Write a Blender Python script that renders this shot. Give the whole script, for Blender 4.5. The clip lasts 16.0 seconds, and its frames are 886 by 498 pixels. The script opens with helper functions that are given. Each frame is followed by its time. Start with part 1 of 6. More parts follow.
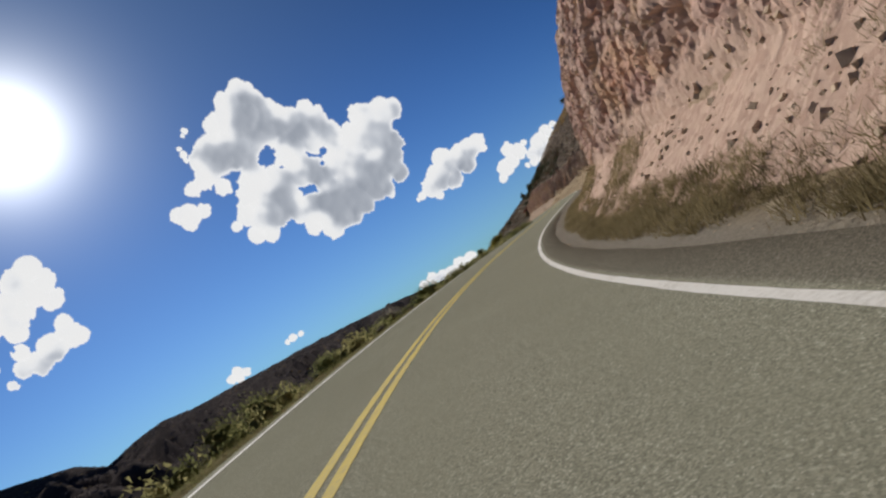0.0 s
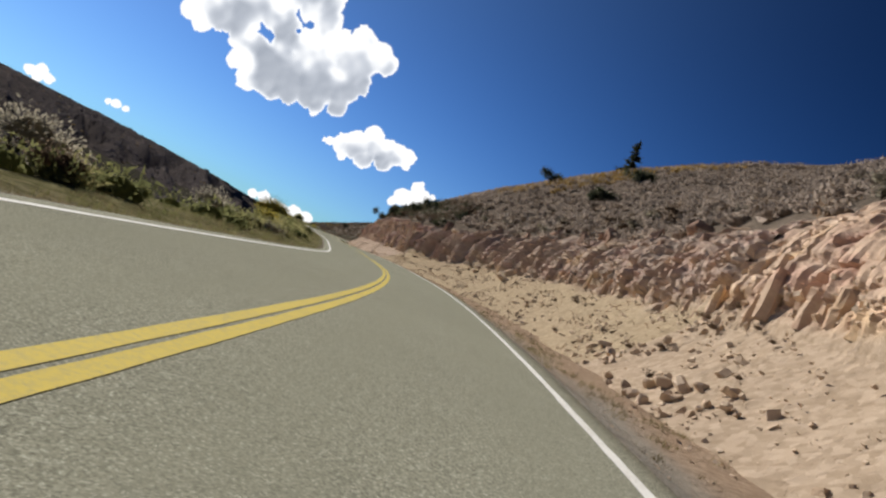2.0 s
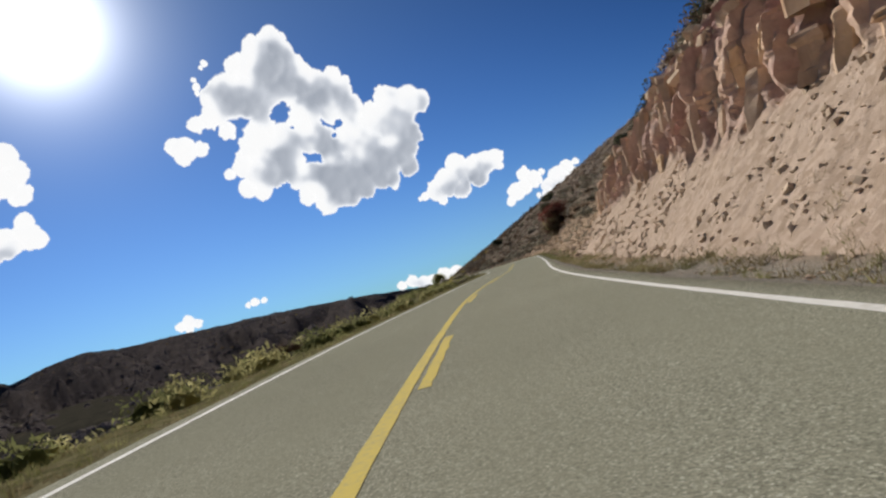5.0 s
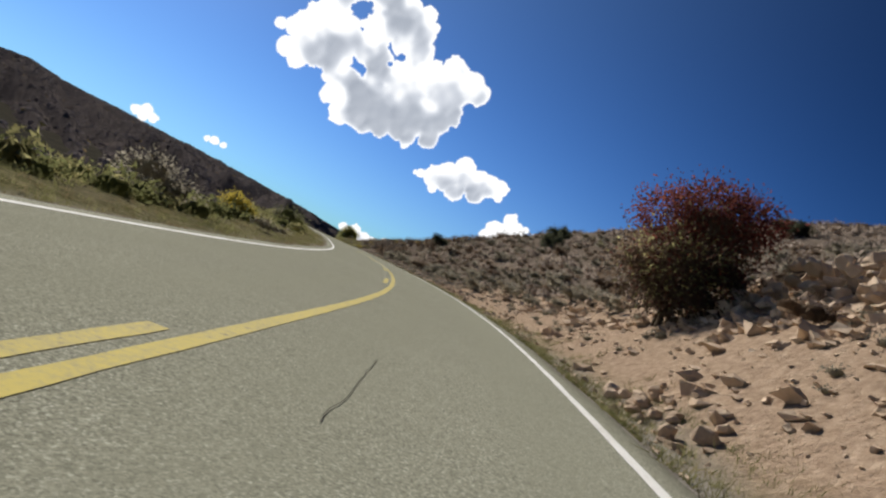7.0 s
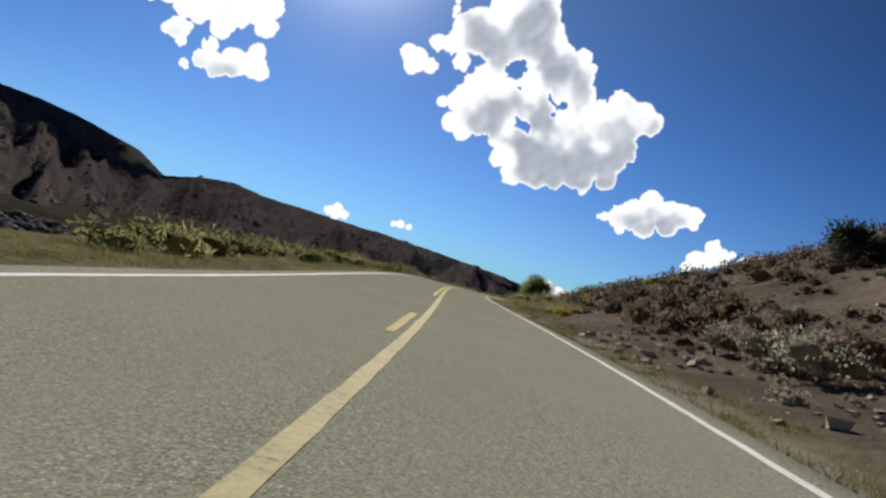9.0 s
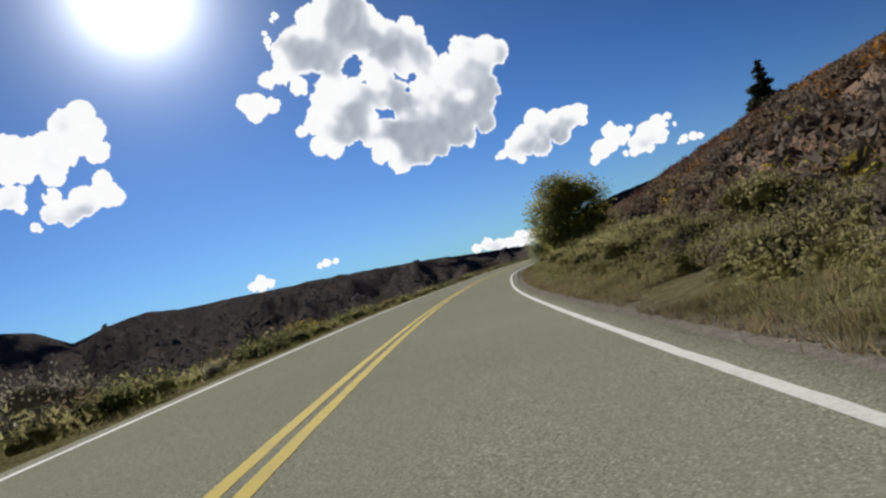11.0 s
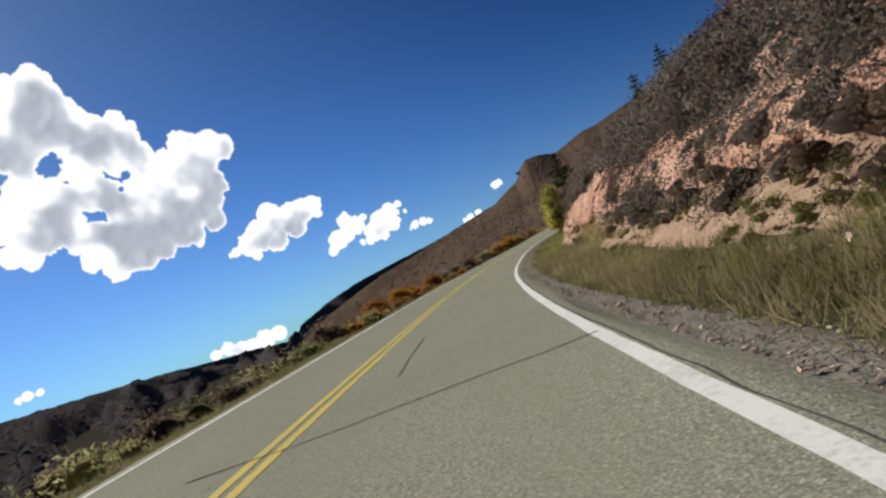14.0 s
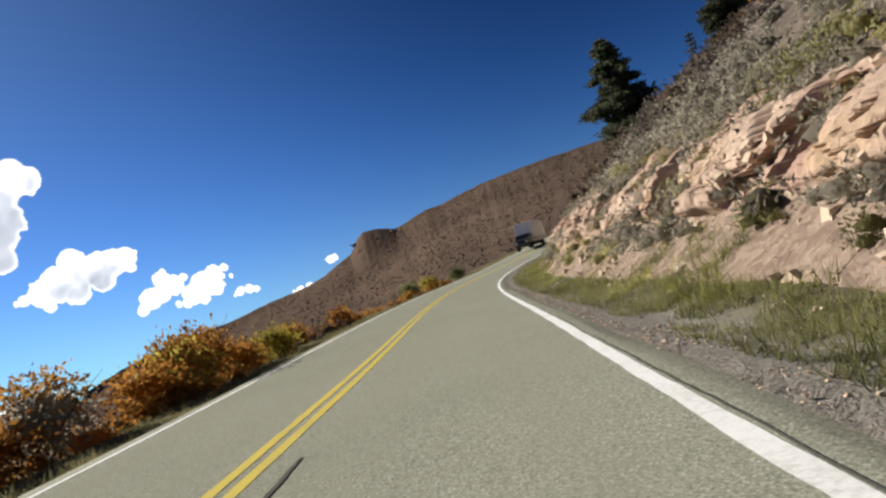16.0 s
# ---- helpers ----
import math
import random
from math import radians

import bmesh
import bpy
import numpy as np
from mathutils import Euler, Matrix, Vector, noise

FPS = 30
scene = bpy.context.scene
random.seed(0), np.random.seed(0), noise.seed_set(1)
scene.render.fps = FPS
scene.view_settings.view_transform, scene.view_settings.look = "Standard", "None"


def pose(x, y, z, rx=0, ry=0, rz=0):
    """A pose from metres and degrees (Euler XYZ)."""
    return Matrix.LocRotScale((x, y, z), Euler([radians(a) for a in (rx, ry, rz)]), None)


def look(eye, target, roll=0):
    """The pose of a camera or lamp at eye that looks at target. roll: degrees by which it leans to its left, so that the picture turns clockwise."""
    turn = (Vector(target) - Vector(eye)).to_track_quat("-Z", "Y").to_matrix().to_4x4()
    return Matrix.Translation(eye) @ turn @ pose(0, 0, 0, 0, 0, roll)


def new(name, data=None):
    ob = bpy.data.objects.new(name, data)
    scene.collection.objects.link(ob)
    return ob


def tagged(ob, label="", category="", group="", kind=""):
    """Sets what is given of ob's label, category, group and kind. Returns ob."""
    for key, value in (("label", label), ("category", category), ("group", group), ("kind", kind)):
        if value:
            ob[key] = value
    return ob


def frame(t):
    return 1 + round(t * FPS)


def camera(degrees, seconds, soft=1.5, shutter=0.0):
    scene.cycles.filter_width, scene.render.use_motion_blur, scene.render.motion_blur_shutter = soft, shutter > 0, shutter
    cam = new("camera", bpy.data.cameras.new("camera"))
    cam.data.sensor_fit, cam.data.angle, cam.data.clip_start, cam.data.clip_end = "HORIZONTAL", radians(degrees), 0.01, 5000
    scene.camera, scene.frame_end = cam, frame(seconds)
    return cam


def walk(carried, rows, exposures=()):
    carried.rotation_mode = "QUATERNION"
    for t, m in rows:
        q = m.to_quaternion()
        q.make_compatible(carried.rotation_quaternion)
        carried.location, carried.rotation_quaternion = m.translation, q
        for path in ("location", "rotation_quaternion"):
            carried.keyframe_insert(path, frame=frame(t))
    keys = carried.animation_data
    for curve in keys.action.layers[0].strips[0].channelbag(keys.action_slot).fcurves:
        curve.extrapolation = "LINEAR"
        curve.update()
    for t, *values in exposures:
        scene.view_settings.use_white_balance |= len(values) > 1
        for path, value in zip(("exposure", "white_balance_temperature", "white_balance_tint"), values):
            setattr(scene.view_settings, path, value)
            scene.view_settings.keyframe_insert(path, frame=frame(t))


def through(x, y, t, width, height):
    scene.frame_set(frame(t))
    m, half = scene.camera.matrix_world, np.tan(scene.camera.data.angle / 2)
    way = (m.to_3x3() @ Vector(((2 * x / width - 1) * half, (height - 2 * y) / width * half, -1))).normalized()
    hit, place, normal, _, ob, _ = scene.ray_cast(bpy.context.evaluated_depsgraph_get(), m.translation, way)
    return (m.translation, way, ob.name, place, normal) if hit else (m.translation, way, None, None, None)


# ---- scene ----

cam = camera(66.7, 16.0, soft=2.4)
ROWS = [
    (0.0, 1.49, 0.03, 0.14, 92.79, 31.85, 0.38),
    (0.5, 2.89, 18.14, 0.31, 93.62, 28.01, -6.54),
    (1.0, 6.23, 36.13, 0.64, 94.28, 20.31, -12.04),
    (1.5, 11.05, 53.93, 1.08, 94.16, 2.71, -16.43),
    (2.0, 16.29, 72.11, 1.41, 93.06, -23.61, -15.43),
    (2.5, 20.44, 91.02, 1.61, 92.73, -30.05, -10.55),
    (3.0, 23.03, 109.82, 1.80, 92.67, -27.64, -5.78),
    (3.5, 24.50, 127.92, 1.95, 92.11, -22.89, -1.76),
    (4.0, 24.71, 145.87, 2.09, 92.58, -5.30, 1.60),
    (4.5, 24.65, 163.83, 2.16, 92.93, 12.77, 0.71),
    (4.7, 24.82, 170.89, 2.16, 93.11, 17.53, -0.42),
    (6.8, 34.20, 241.70, 2.52, 92.69, -20.33, -8.68),
    (7.0, 35.14, 248.64, 2.58, 92.61, -24.02, -7.10),
    (7.5, 36.95, 266.70, 2.63, 92.18, -29.73, -3.31),
    (8.0, 37.26, 284.88, 2.63, 91.75, -33.07, 2.37),
    (8.2, 36.91, 292.05, 2.65, 91.78, -30.06, 4.62),
    (10.3, 27.62, 365.65, 2.28, 92.22, 8.63, 8.23),
    (10.5, 26.74, 372.74, 2.20, 91.82, 11.40, 7.49),
    (11.0, 24.91, 390.83, 1.82, 91.44, 15.23, 5.51),
    (11.5, 23.70, 409.08, 1.39, 91.36, 18.19, 2.69),
    (12.0, 23.75, 427.44, 0.97, 91.37, 17.44, -0.48),
    (12.5, 24.68, 445.79, 0.69, 90.76, 14.25, -3.28),
    (13.0, 26.50, 464.01, 0.30, 90.79, 22.93, -6.53),
    (13.5, 29.61, 481.68, 0.19, 91.80, 26.63, -11.93),
    (14.0, 34.32, 499.09, 0.10, 92.19, 21.71, -17.03),
    (14.5, 40.38, 515.96, 0.11, 92.76, 19.05, -21.41),
    (15.0, 47.91, 532.55, 0.22, 92.92, 15.59, -25.38),
    (15.5, 56.60, 549.00, 0.46, 93.61, 14.41, -28.75),
    (16.0, 66.68, 565.02, 0.74, 93.91, 16.25, -32.24),
]
EXPOSURE = [(0.0, -.1), (0.5, .05), (1.5, .25), (2.5, .3), (3.5, .2), (4.5, .1), (7.0, .32), (8.0, .28), (10.5, .12), (11.5, .12), (12.5, .18), (13.5, .24), (14.5, .36), (15.5, .66), (16.0, .7)]
walk(cam, [(r[0], pose(*r[1:])) for r in ROWS], EXPOSURE)

HEADING = [3.6, -3.2, -8.3, -12.1, -15.3, -17.3, -16.3, -15.2, -12.3, -9.1, -4.5, -3.8, -0.4, 0.1, 0.5, -1.8, -4.2, -5.8, -9.1, -9.8, -8.9, -7.9, -7.7, -3.4, 0.1, 4.3, 5.2, 6.4, 8.3, 9.2, 8.9, 8.2, 6.7, 5.9, 3.7, 2.2, 0.3, -0.8, -4.5, -5.6, -9.4, -13.6, -16.5, -20.0, -22.1, -25.3, -26.7, -30.2, -31.9, -35.3, -34.5, -37.2, -42.8, -48.7, -54.3, -60.2, -65.8, -71.2, -72.2, -73.2, -74.2, -75.2, -76.2, -77.2]
RISE = [-0.71, -0.47, -0.06, 0.43, 0.78, 1.0, 1.22, 1.32, 1.4, 1.49, 1.6, 1.8, 1.9, 1.89, 1.79, 1.64, 1.35, 0.86, 0.32, -0.11, -0.49, -0.65, -0.77, -0.6, -0.31, 0.16, 0.89, 2.01, 4.23, 6.45, 7.05, 7.65, 8.25]
BANK = [1.3, 3.4, 1.6, -1.9, -3.4, -6, -4.3, -0, 0.9, -0.7, -0.1, -3.7, -3.4, -2.3, -1.7, 1.4, 2.4, 2.6, 3.7, 2.1, 3.1, 0.6, 0.6, 0.5, 0, 0.5, 1.3, 0.9, 0.4, 0.2, 0.1, 0.1, 0]

# ---------------------------------------------------------------- world and light
SUN_AZ, SUN_EL = 24.5, 26.0            # degrees, azimuth to the left of +y
world = bpy.data.worlds.new("world")
scene.world = world
world.use_nodes = True
_nt = world.node_tree
_sky = _nt.nodes.new("ShaderNodeTexSky")
_sky.sky_type = "NISHITA"
_sky.sun_disc = False
_sky.sun_elevation = radians(SUN_EL)
_sky.sun_rotation = radians(-SUN_AZ)
_sky.altitude = 2300
_sky.air_density = 1.0
_sky.dust_density = 0.1
_sky.ozone_density = 2.0
_bg = _nt.nodes["Background"]
_bg.inputs["Strength"].default_value = 0.0163
_gm = _nt.nodes.new("ShaderNodeGamma")
_gm.inputs["Gamma"].default_value = 1.6
_hs = _nt.nodes.new("ShaderNodeHueSaturation")
_hs.inputs["Saturation"].default_value = 1.12
_hs.inputs["Hue"].default_value = .508
# thin mountain air: the band at the horizon stays blue, c / (1 + c / K)
_kk, _one, _cap = (_nt.nodes.new("ShaderNodeVectorMath") for _ in range(3))
_kk.operation, _one.operation, _cap.operation = "MULTIPLY", "ADD", "DIVIDE"
_kk.inputs[1].default_value = (1 / 12.5, 1 / 35.0, 1 / 92.0)
_one.inputs[1].default_value = (1, 1, 1)
_nt.links.new(_hs.outputs["Color"], _kk.inputs[0])
_nt.links.new(_kk.outputs["Vector"], _one.inputs[0])
_nt.links.new(_hs.outputs["Color"], _cap.inputs[0])
_nt.links.new(_one.outputs["Vector"], _cap.inputs[1])
_nt.links.new(_sky.outputs["Color"], _gm.inputs["Color"])
_nt.links.new(_gm.outputs["Color"], _hs.inputs["Color"])
# the bright ring of scattered light close round the sun
_tc = _nt.nodes.new("ShaderNodeTexCoord")
_dot = _nt.nodes.new("ShaderNodeVectorMath")
_dot.operation = "DOT_PRODUCT"
_ce = math.cos(radians(SUN_EL))
SUN_DIR = Vector((-math.sin(radians(SUN_AZ)) * _ce, math.cos(radians(SUN_AZ)) * _ce, math.sin(radians(SUN_EL))))
_dot.inputs[1].default_value = SUN_DIR
_nt.links.new(_tc.outputs["Generated"], _dot.inputs[0])
# the air thins with height: the blue deepens quickly above the horizon's band
_xyz, _rise = _nt.nodes.new("ShaderNodeSeparateXYZ"), _nt.nodes.new("ShaderNodeMapRange")
_rise.interpolation_type = "SMOOTHSTEP"
for _k, _v in (("From Min", .10), ("From Max", .56), ("To Min", 1.36), ("To Max", .70)):
    _rise.inputs[_k].default_value = _v
_nt.links.new(_tc.outputs["Generated"], _xyz.inputs[0])
_nt.links.new(_xyz.outputs["Z"], _rise.inputs["Value"])
_thin = _nt.nodes.new("ShaderNodeVectorMath")
_thin.operation = "SCALE"
_nt.links.new(_cap.outputs["Vector"], _thin.inputs[0])
_nt.links.new(_rise.outputs["Result"], _thin.inputs["Scale"])
# and it is darkest a right angle away from the sun
_side = _nt.nodes.new("ShaderNodeMapRange")
_side.interpolation_type = "SMOOTHSTEP"
for _k, _v in (("From Min", .35), ("From Max", .85), ("To Min", .80), ("To Max", 1.0)):
    _side.inputs[_k].default_value = _v
_nt.links.new(_dot.outputs["Value"], _side.inputs["Value"])
_dim = _nt.nodes.new("ShaderNodeVectorMath")
_dim.operation = "SCALE"
_nt.links.new(_thin.outputs["Vector"], _dim.inputs[0])
_nt.links.new(_side.outputs["Result"], _dim.inputs["Scale"])
_last = _dim.outputs["Vector"]
for _e, _v, _b in ((5, 6.0, 3.0), (28, 3.5, 1.3), (150, 30.0, 1.02), (520, 100.0, 1.0)):
    _pw = _nt.nodes.new("ShaderNodeMath")
    _pw.operation, _pw.use_clamp = "POWER", True
    _nt.links.new(_dot.outputs["Value"], _pw.inputs[0])
    _pw.inputs[1].default_value = _e
    _ad = _nt.nodes.new("ShaderNodeMix")
    _ad.data_type, _ad.blend_type = "RGBA", "ADD"
    _nt.links.new(_pw.outputs[0], _ad.inputs["Factor"])
    _nt.links.new(_last, _ad.inputs["A"])
    _ad.inputs["B"].default_value = (_v / _b ** .6, _v, _v * _b ** .6, 1)
    _last = _ad.outputs["Result"]
_nt.links.new(_last, _bg.inputs["Color"])

_sl = bpy.data.lights.new("sun", "SUN")
_sl.energy, _sl.angle, _sl.color = 5.0, radians(0.55), (1.0, 0.95, 0.87)
sun = new("sun", _sl)
sun.matrix_world = look(SUN_DIR * 50, (0, 0, 0))

# ---------------------------------------------------------------- small tools


def spline(x, x0, h, k):
    """Smooth curve through evenly spaced values, level beyond both ends."""
    k = np.asarray(k, float)
    u = np.clip((np.asarray(x, float) - x0) / h, 0, len(k) - 1.0001)
    i = u.astype(int)
    f = u - i
    a, b, c, d = k[np.maximum(i - 1, 0)], k[i], k[i + 1], k[np.minimum(i + 2, len(k) - 1)]
    return b + .5 * f * (c - a + f * (2 * a - 5 * b + 4 * c - d + f * (3 * (b - c) + d - a)))


def sstep(a, b, x):
    t = np.clip((np.asarray(x, float) - a) / (b - a), 0, 1)
    return t * t * (3 - 2 * t)


def hash2(i, j, k=0):
    n = (np.asarray(i, np.int64) * 374761393 + np.asarray(j, np.int64) * 668265263 + k * 974634777) & 0x7fffffff
    n = ((n ^ (n >> 13)) * 1274126177) & 0x7fffffff
    return ((n ^ (n >> 16)) & 0xffff) / 65535.0


def vnoise(x, y, k=0):
    """Value noise in 0..1, for whole arrays."""
    x, y = np.asarray(x, float), np.asarray(y, float)
    i, j = np.floor(x).astype(np.int64), np.floor(y).astype(np.int64)
    u, v = x - i, y - j
    u, v = u * u * (3 - 2 * u), v * v * (3 - 2 * v)
    return (hash2(i, j, k) * (1 - u) + hash2(i + 1, j, k) * u) * (1 - v) + (hash2(i, j + 1, k) * (1 - u) + hash2(i + 1, j + 1, k) * u) * v


def fbm(x, y, octaves=4, k=0):
    s, a, t = 0, 1.0, 0
    for o in range(octaves):
        s = s + a * vnoise(np.asarray(x) * 2 ** o, np.asarray(y) * 2 ** o, k + o * 17)
        t += a
        a *= .5
    return s / t


def mesh_np(name, verts, faces, mats=(), smooth=True, attrs=None, slots=None):
    me = bpy.data.meshes.new(name)
    verts = np.asarray(verts, np.float32)
    faces = np.asarray(faces, np.int32)
    me.vertices.add(len(verts))
    me.vertices.foreach_set("co", verts.ravel())
    n = faces.shape[1]
    me.loops.add(faces.size)
    me.loops.foreach_set("vertex_index", faces.ravel())
    me.polygons.add(len(faces))
    me.polygons.foreach_set("loop_start", np.arange(0, faces.size, n, dtype=np.int32))
    me.polygons.foreach_set("loop_total", np.full(len(faces), n, np.int32))
    me.polygons.foreach_set("use_smooth", np.broadcast_to(np.asarray(smooth, bool), len(faces)).copy())
    if slots is not None:
        me.polygons.foreach_set("material_index", np.asarray(slots, np.int32))
    for key, val in (attrs or {}).items():
        a = me.attributes.new(key, "FLOAT", "POINT")
        a.data.foreach_set("value", np.asarray(val, np.float32).ravel())
    me.update(calc_edges=True)
    for m in mats:
        me.materials.append(m)
    return me


def grid_faces(nu, nv):
    i = (np.arange(nu - 1)[:, None] * nv + np.arange(nv - 1)[None]).ravel()
    return np.stack([i, i + nv, i + nv + 1, i + 1], 1)


def part(name, data, parent, label=""):
    ob = new(name, data)
    ob.parent = parent
    if label:
        ob["label"] = label
    return ob


# ---------------------------------------------------------------- the road's line
TAB = np.arange(-420.0, 4600.0, 1.0)
HEAD = np.radians(spline(TAB, -5.0, 12.0, HEADING))
HEAD = np.where(TAB > 770, HEAD * (1 - sstep(770, 1100, TAB)), HEAD)
_i0 = int(np.searchsorted(TAB, 0.0))
_x = np.concatenate([[0], np.cumsum(-np.sin(HEAD))[:-1]])
_y = np.concatenate([[0], np.cumsum(np.cos(HEAD))[:-1]])
_x, _y = _x - _x[_i0], _y - _y[_i0]
LINE_AT = 2.84                          # edge line from the centre line


def heading(s):
    return np.interp(s, TAB, HEAD)


def road_z(s):
    return spline(s, -5.0, 24.0, RISE)


def bank(s):
    return np.tan(np.radians(spline(s, -5.0, 24.0, BANK)))


def place(s, l):
    s, l = np.asarray(s, float), np.asarray(l, float)
    t = heading(s)
    w = sstep(60, 260, np.abs(l))
    nx, ny = np.cos(t) * (1 - w) + w, np.sin(t) * (1 - w)
    return np.interp(s, TAB, _x) + l * nx, np.interp(s, TAB, _y) + l * ny


# the cut beside the road: s, foot, top of the scree (l, z), top of the face (l, z), slope above, crest
CUT = np.array([
    (-60, 4.8, 6.6, 1.5, 9.0, 8.4, .95, 65), (40, 4.8, 6.6, 1.5, 8.9, 8.2, .95, 65), (62, 4.8, 6.7, 1.9, 9.2, 7.2, .95, 65),
    (80, 5.2, 7.4, 2.3, 9.7, 6.6, .95, 65), (100, 6.0, 9.0, 2.8, 11.6, 6.9, .92, 65), (112, 6.0, 9.6, 3.1, 12.1, 6.8, .86, 65), (125, 6.0, 10.0, 2.9, 12.5, 6.9, .79, 65),
    (137, 5.3, 9.2, 2.5, 11.7, 6.7, .82, 64), (147, 4.8, 8.3, 2.2, 10.4, 6.1, .87, 62), (160, 4.3, 6.6, 2.0, 8.8, 6.3, .89, 60), (186, 4.3, 6.6, 2.4, 9.1, 6.9, .88, 58),
    (206, 4.6, 6.6, 2.2, 9.0, 5.9, .84, 54), (235, 4.6, 6.8, 2.0, 8.8, 3.8, .76, 50), (262, 4.4, 6.5, 2.0, 9.0, 3.9, .76, 48), (279, 4.5, 7.2, 1.5, 9.5, 3.0, .76, 47),
    (292, 4.6, 8.0, 1.0, 10.0, 2.0, .76, 46), (320, 4.6, 8.0, .8, 10.0, 1.6, .80, 47), (345, 4.6, 8.0, .7, 10.0, 1.4, .74, 42), (375, 4.8, 7.0, .5, 9.0, 1.1, .56, 30),
    (415, 5.0, 7.5, .5, 10.0, .9, .50, 42), (436, 5.0, 7.5, .5, 10.0, .7, .42, 30), (470, 5.4, 8.0, .5, 10.0, 1.0, .40, 22), (488, 5.6, 7.8, .6, 9.5, 1.2, .42, 25), (500, 5.2, 6.5, .9, 8.5, 2.1, .42, 26),
    (530, 5.2, 5.9, .7, 7.4, 2.5, .56, 22), (544, 5.2, 6.0, .7, 7.3, 2.2, .60, 23), (560, 5.2, 6.2, .8, 7.4, 1.6, .70, 24), (578, 4.9, 6.1, .9, 7.8, 2.5, .70, 26), (592, 4.8, 6.0, .9, 7.9, 2.6, .70, 26),
    (640, 4.8, 6.0, .9, 8.0, 2.7, .70, 28), (4600, 4.8, 6.0, .9, 8.0, 2.7, .70, 28)])


def cut(s):
    return [np.interp(s, CUT[:, 0], CUT[:, i]) for i in range(1, 8)]


def land(s, l, rough=True):
    """Height of the ground at s along the road and l to its right."""
    s, l = np.broadcast_arrays(np.asarray(s, float), np.asarray(l, float))
    z0, b = road_z(s), bank(s)
    foot, l1, z1, l2, z2, m, crest = cut(s)
    e = np.clip(l, -3.1, 3.1)
    z = z0 - e * b
    # right side
    r = np.maximum(l, 3.1)
    verge = -.16 * sstep(3.1, 3.9, r) + .1 * sstep(3.9, foot, r)
    scree = z1 * np.clip((r - foot) / (l1 - foot), 0, 1) ** 1.15
    face = (z2 - z1) * np.clip((r - l1) / (l2 - l1), 0, 1)
    up = np.maximum(r - l2, 0) * m
    up = crest * (1 - np.exp(-up / crest)) + .05 * np.maximum(r - 120, 0)
    right = verge + scree + face + up
    # left side
    q = np.maximum(-l, 3.1)
    left = -.14 * sstep(3.1, 3.8, q) - 34 * (1 - np.exp(-np.maximum(q - 8.0, 0) * .75 / 34)) - .25 * sstep(4.5, 8, q)
    z = z + np.where(l > 3.1, right, 0) + np.where(l < -3.1, left, 0)
    if rough:
        x, y = place(s, l)
        a = sstep(3.2, 5.5, np.abs(l))
        z = z + a * (.22 * (fbm(x / 1.7, y / 1.7, 3) - .5) + (fbm(x / 9, y / 9, 3, 5) - .5) * .9 * sstep(8, 18, np.abs(l))
                     + (fbm(x / 45, y / 45, 3, 9) - .5) * 7 * sstep(16, 70, np.abs(l)))
    return z


def spot(s, l, dz=0.0):
    x, y = place(s, l)
    return Vector((float(x), float(y), float(land(s, l)) + dz))


# ---------------------------------------------------------------- materials
def material(name):
    m = bpy.data.materials.new(name)
    m.use_nodes = True
    nt = m.node_tree
    b = nt.nodes["Principled BSDF"]
    b.inputs["Specular IOR Level"].default_value = .25
    return m, nt, b


def node(nt, kind, **kw):
    n = nt.nodes.new("ShaderNode" + kind)
    for k, v in kw.items():
        n.inputs[k.replace("_", " ")].default_value = v
    return n


def noise_tex(nt, scale, detail=5, rough=.6, coord=None, kind="Object"):
    n = node(nt, "TexNoise", Scale=scale, Detail=detail, Roughness=rough)
    if coord is None:
        c = nt.nodes.new("ShaderNodeTexCoord")
        coord = c.outputs[kind]
    nt.links.new(coord, n.inputs["Vector"])
    return n


def ramp(nt, fac, stops):
    r = nt.nodes.new("ShaderNodeValToRGB")
    while len(r.color_ramp.elements) < len(stops):
        r.color_ramp.elements.new(.5)
    for el, (p, c) in zip(r.color_ramp.elements, stops):
        el.position, el.color = p, (*c, 1)
    nt.links.new(fac, r.inputs["Fac"])
    return r.outputs["Color"]


def mix(nt, fac, a, b, mode="MIX"):
    n = nt.nodes.new("ShaderNodeMix")
    n.data_type, n.blend_type = "RGBA", mode
    for sock, v in ((n.inputs["Factor"], fac), (n.inputs["A"], a), (n.inputs["B"], b)):
        if isinstance(v, bpy.types.NodeSocket):
            nt.links.new(v, sock)
        else:
            sock.default_value = v if isinstance(v, (int, float)) else (*v, 1)
    return n.outputs["Result"]


def bump(nt, bsdf, height, strength=.5, distance=.05):
    b = node(nt, "Bump", Strength=strength, Distance=distance)
    nt.links.new(height, b.inputs["Height"])
    nt.links.new(b.outputs["Normal"], bsdf.inputs["Normal"])


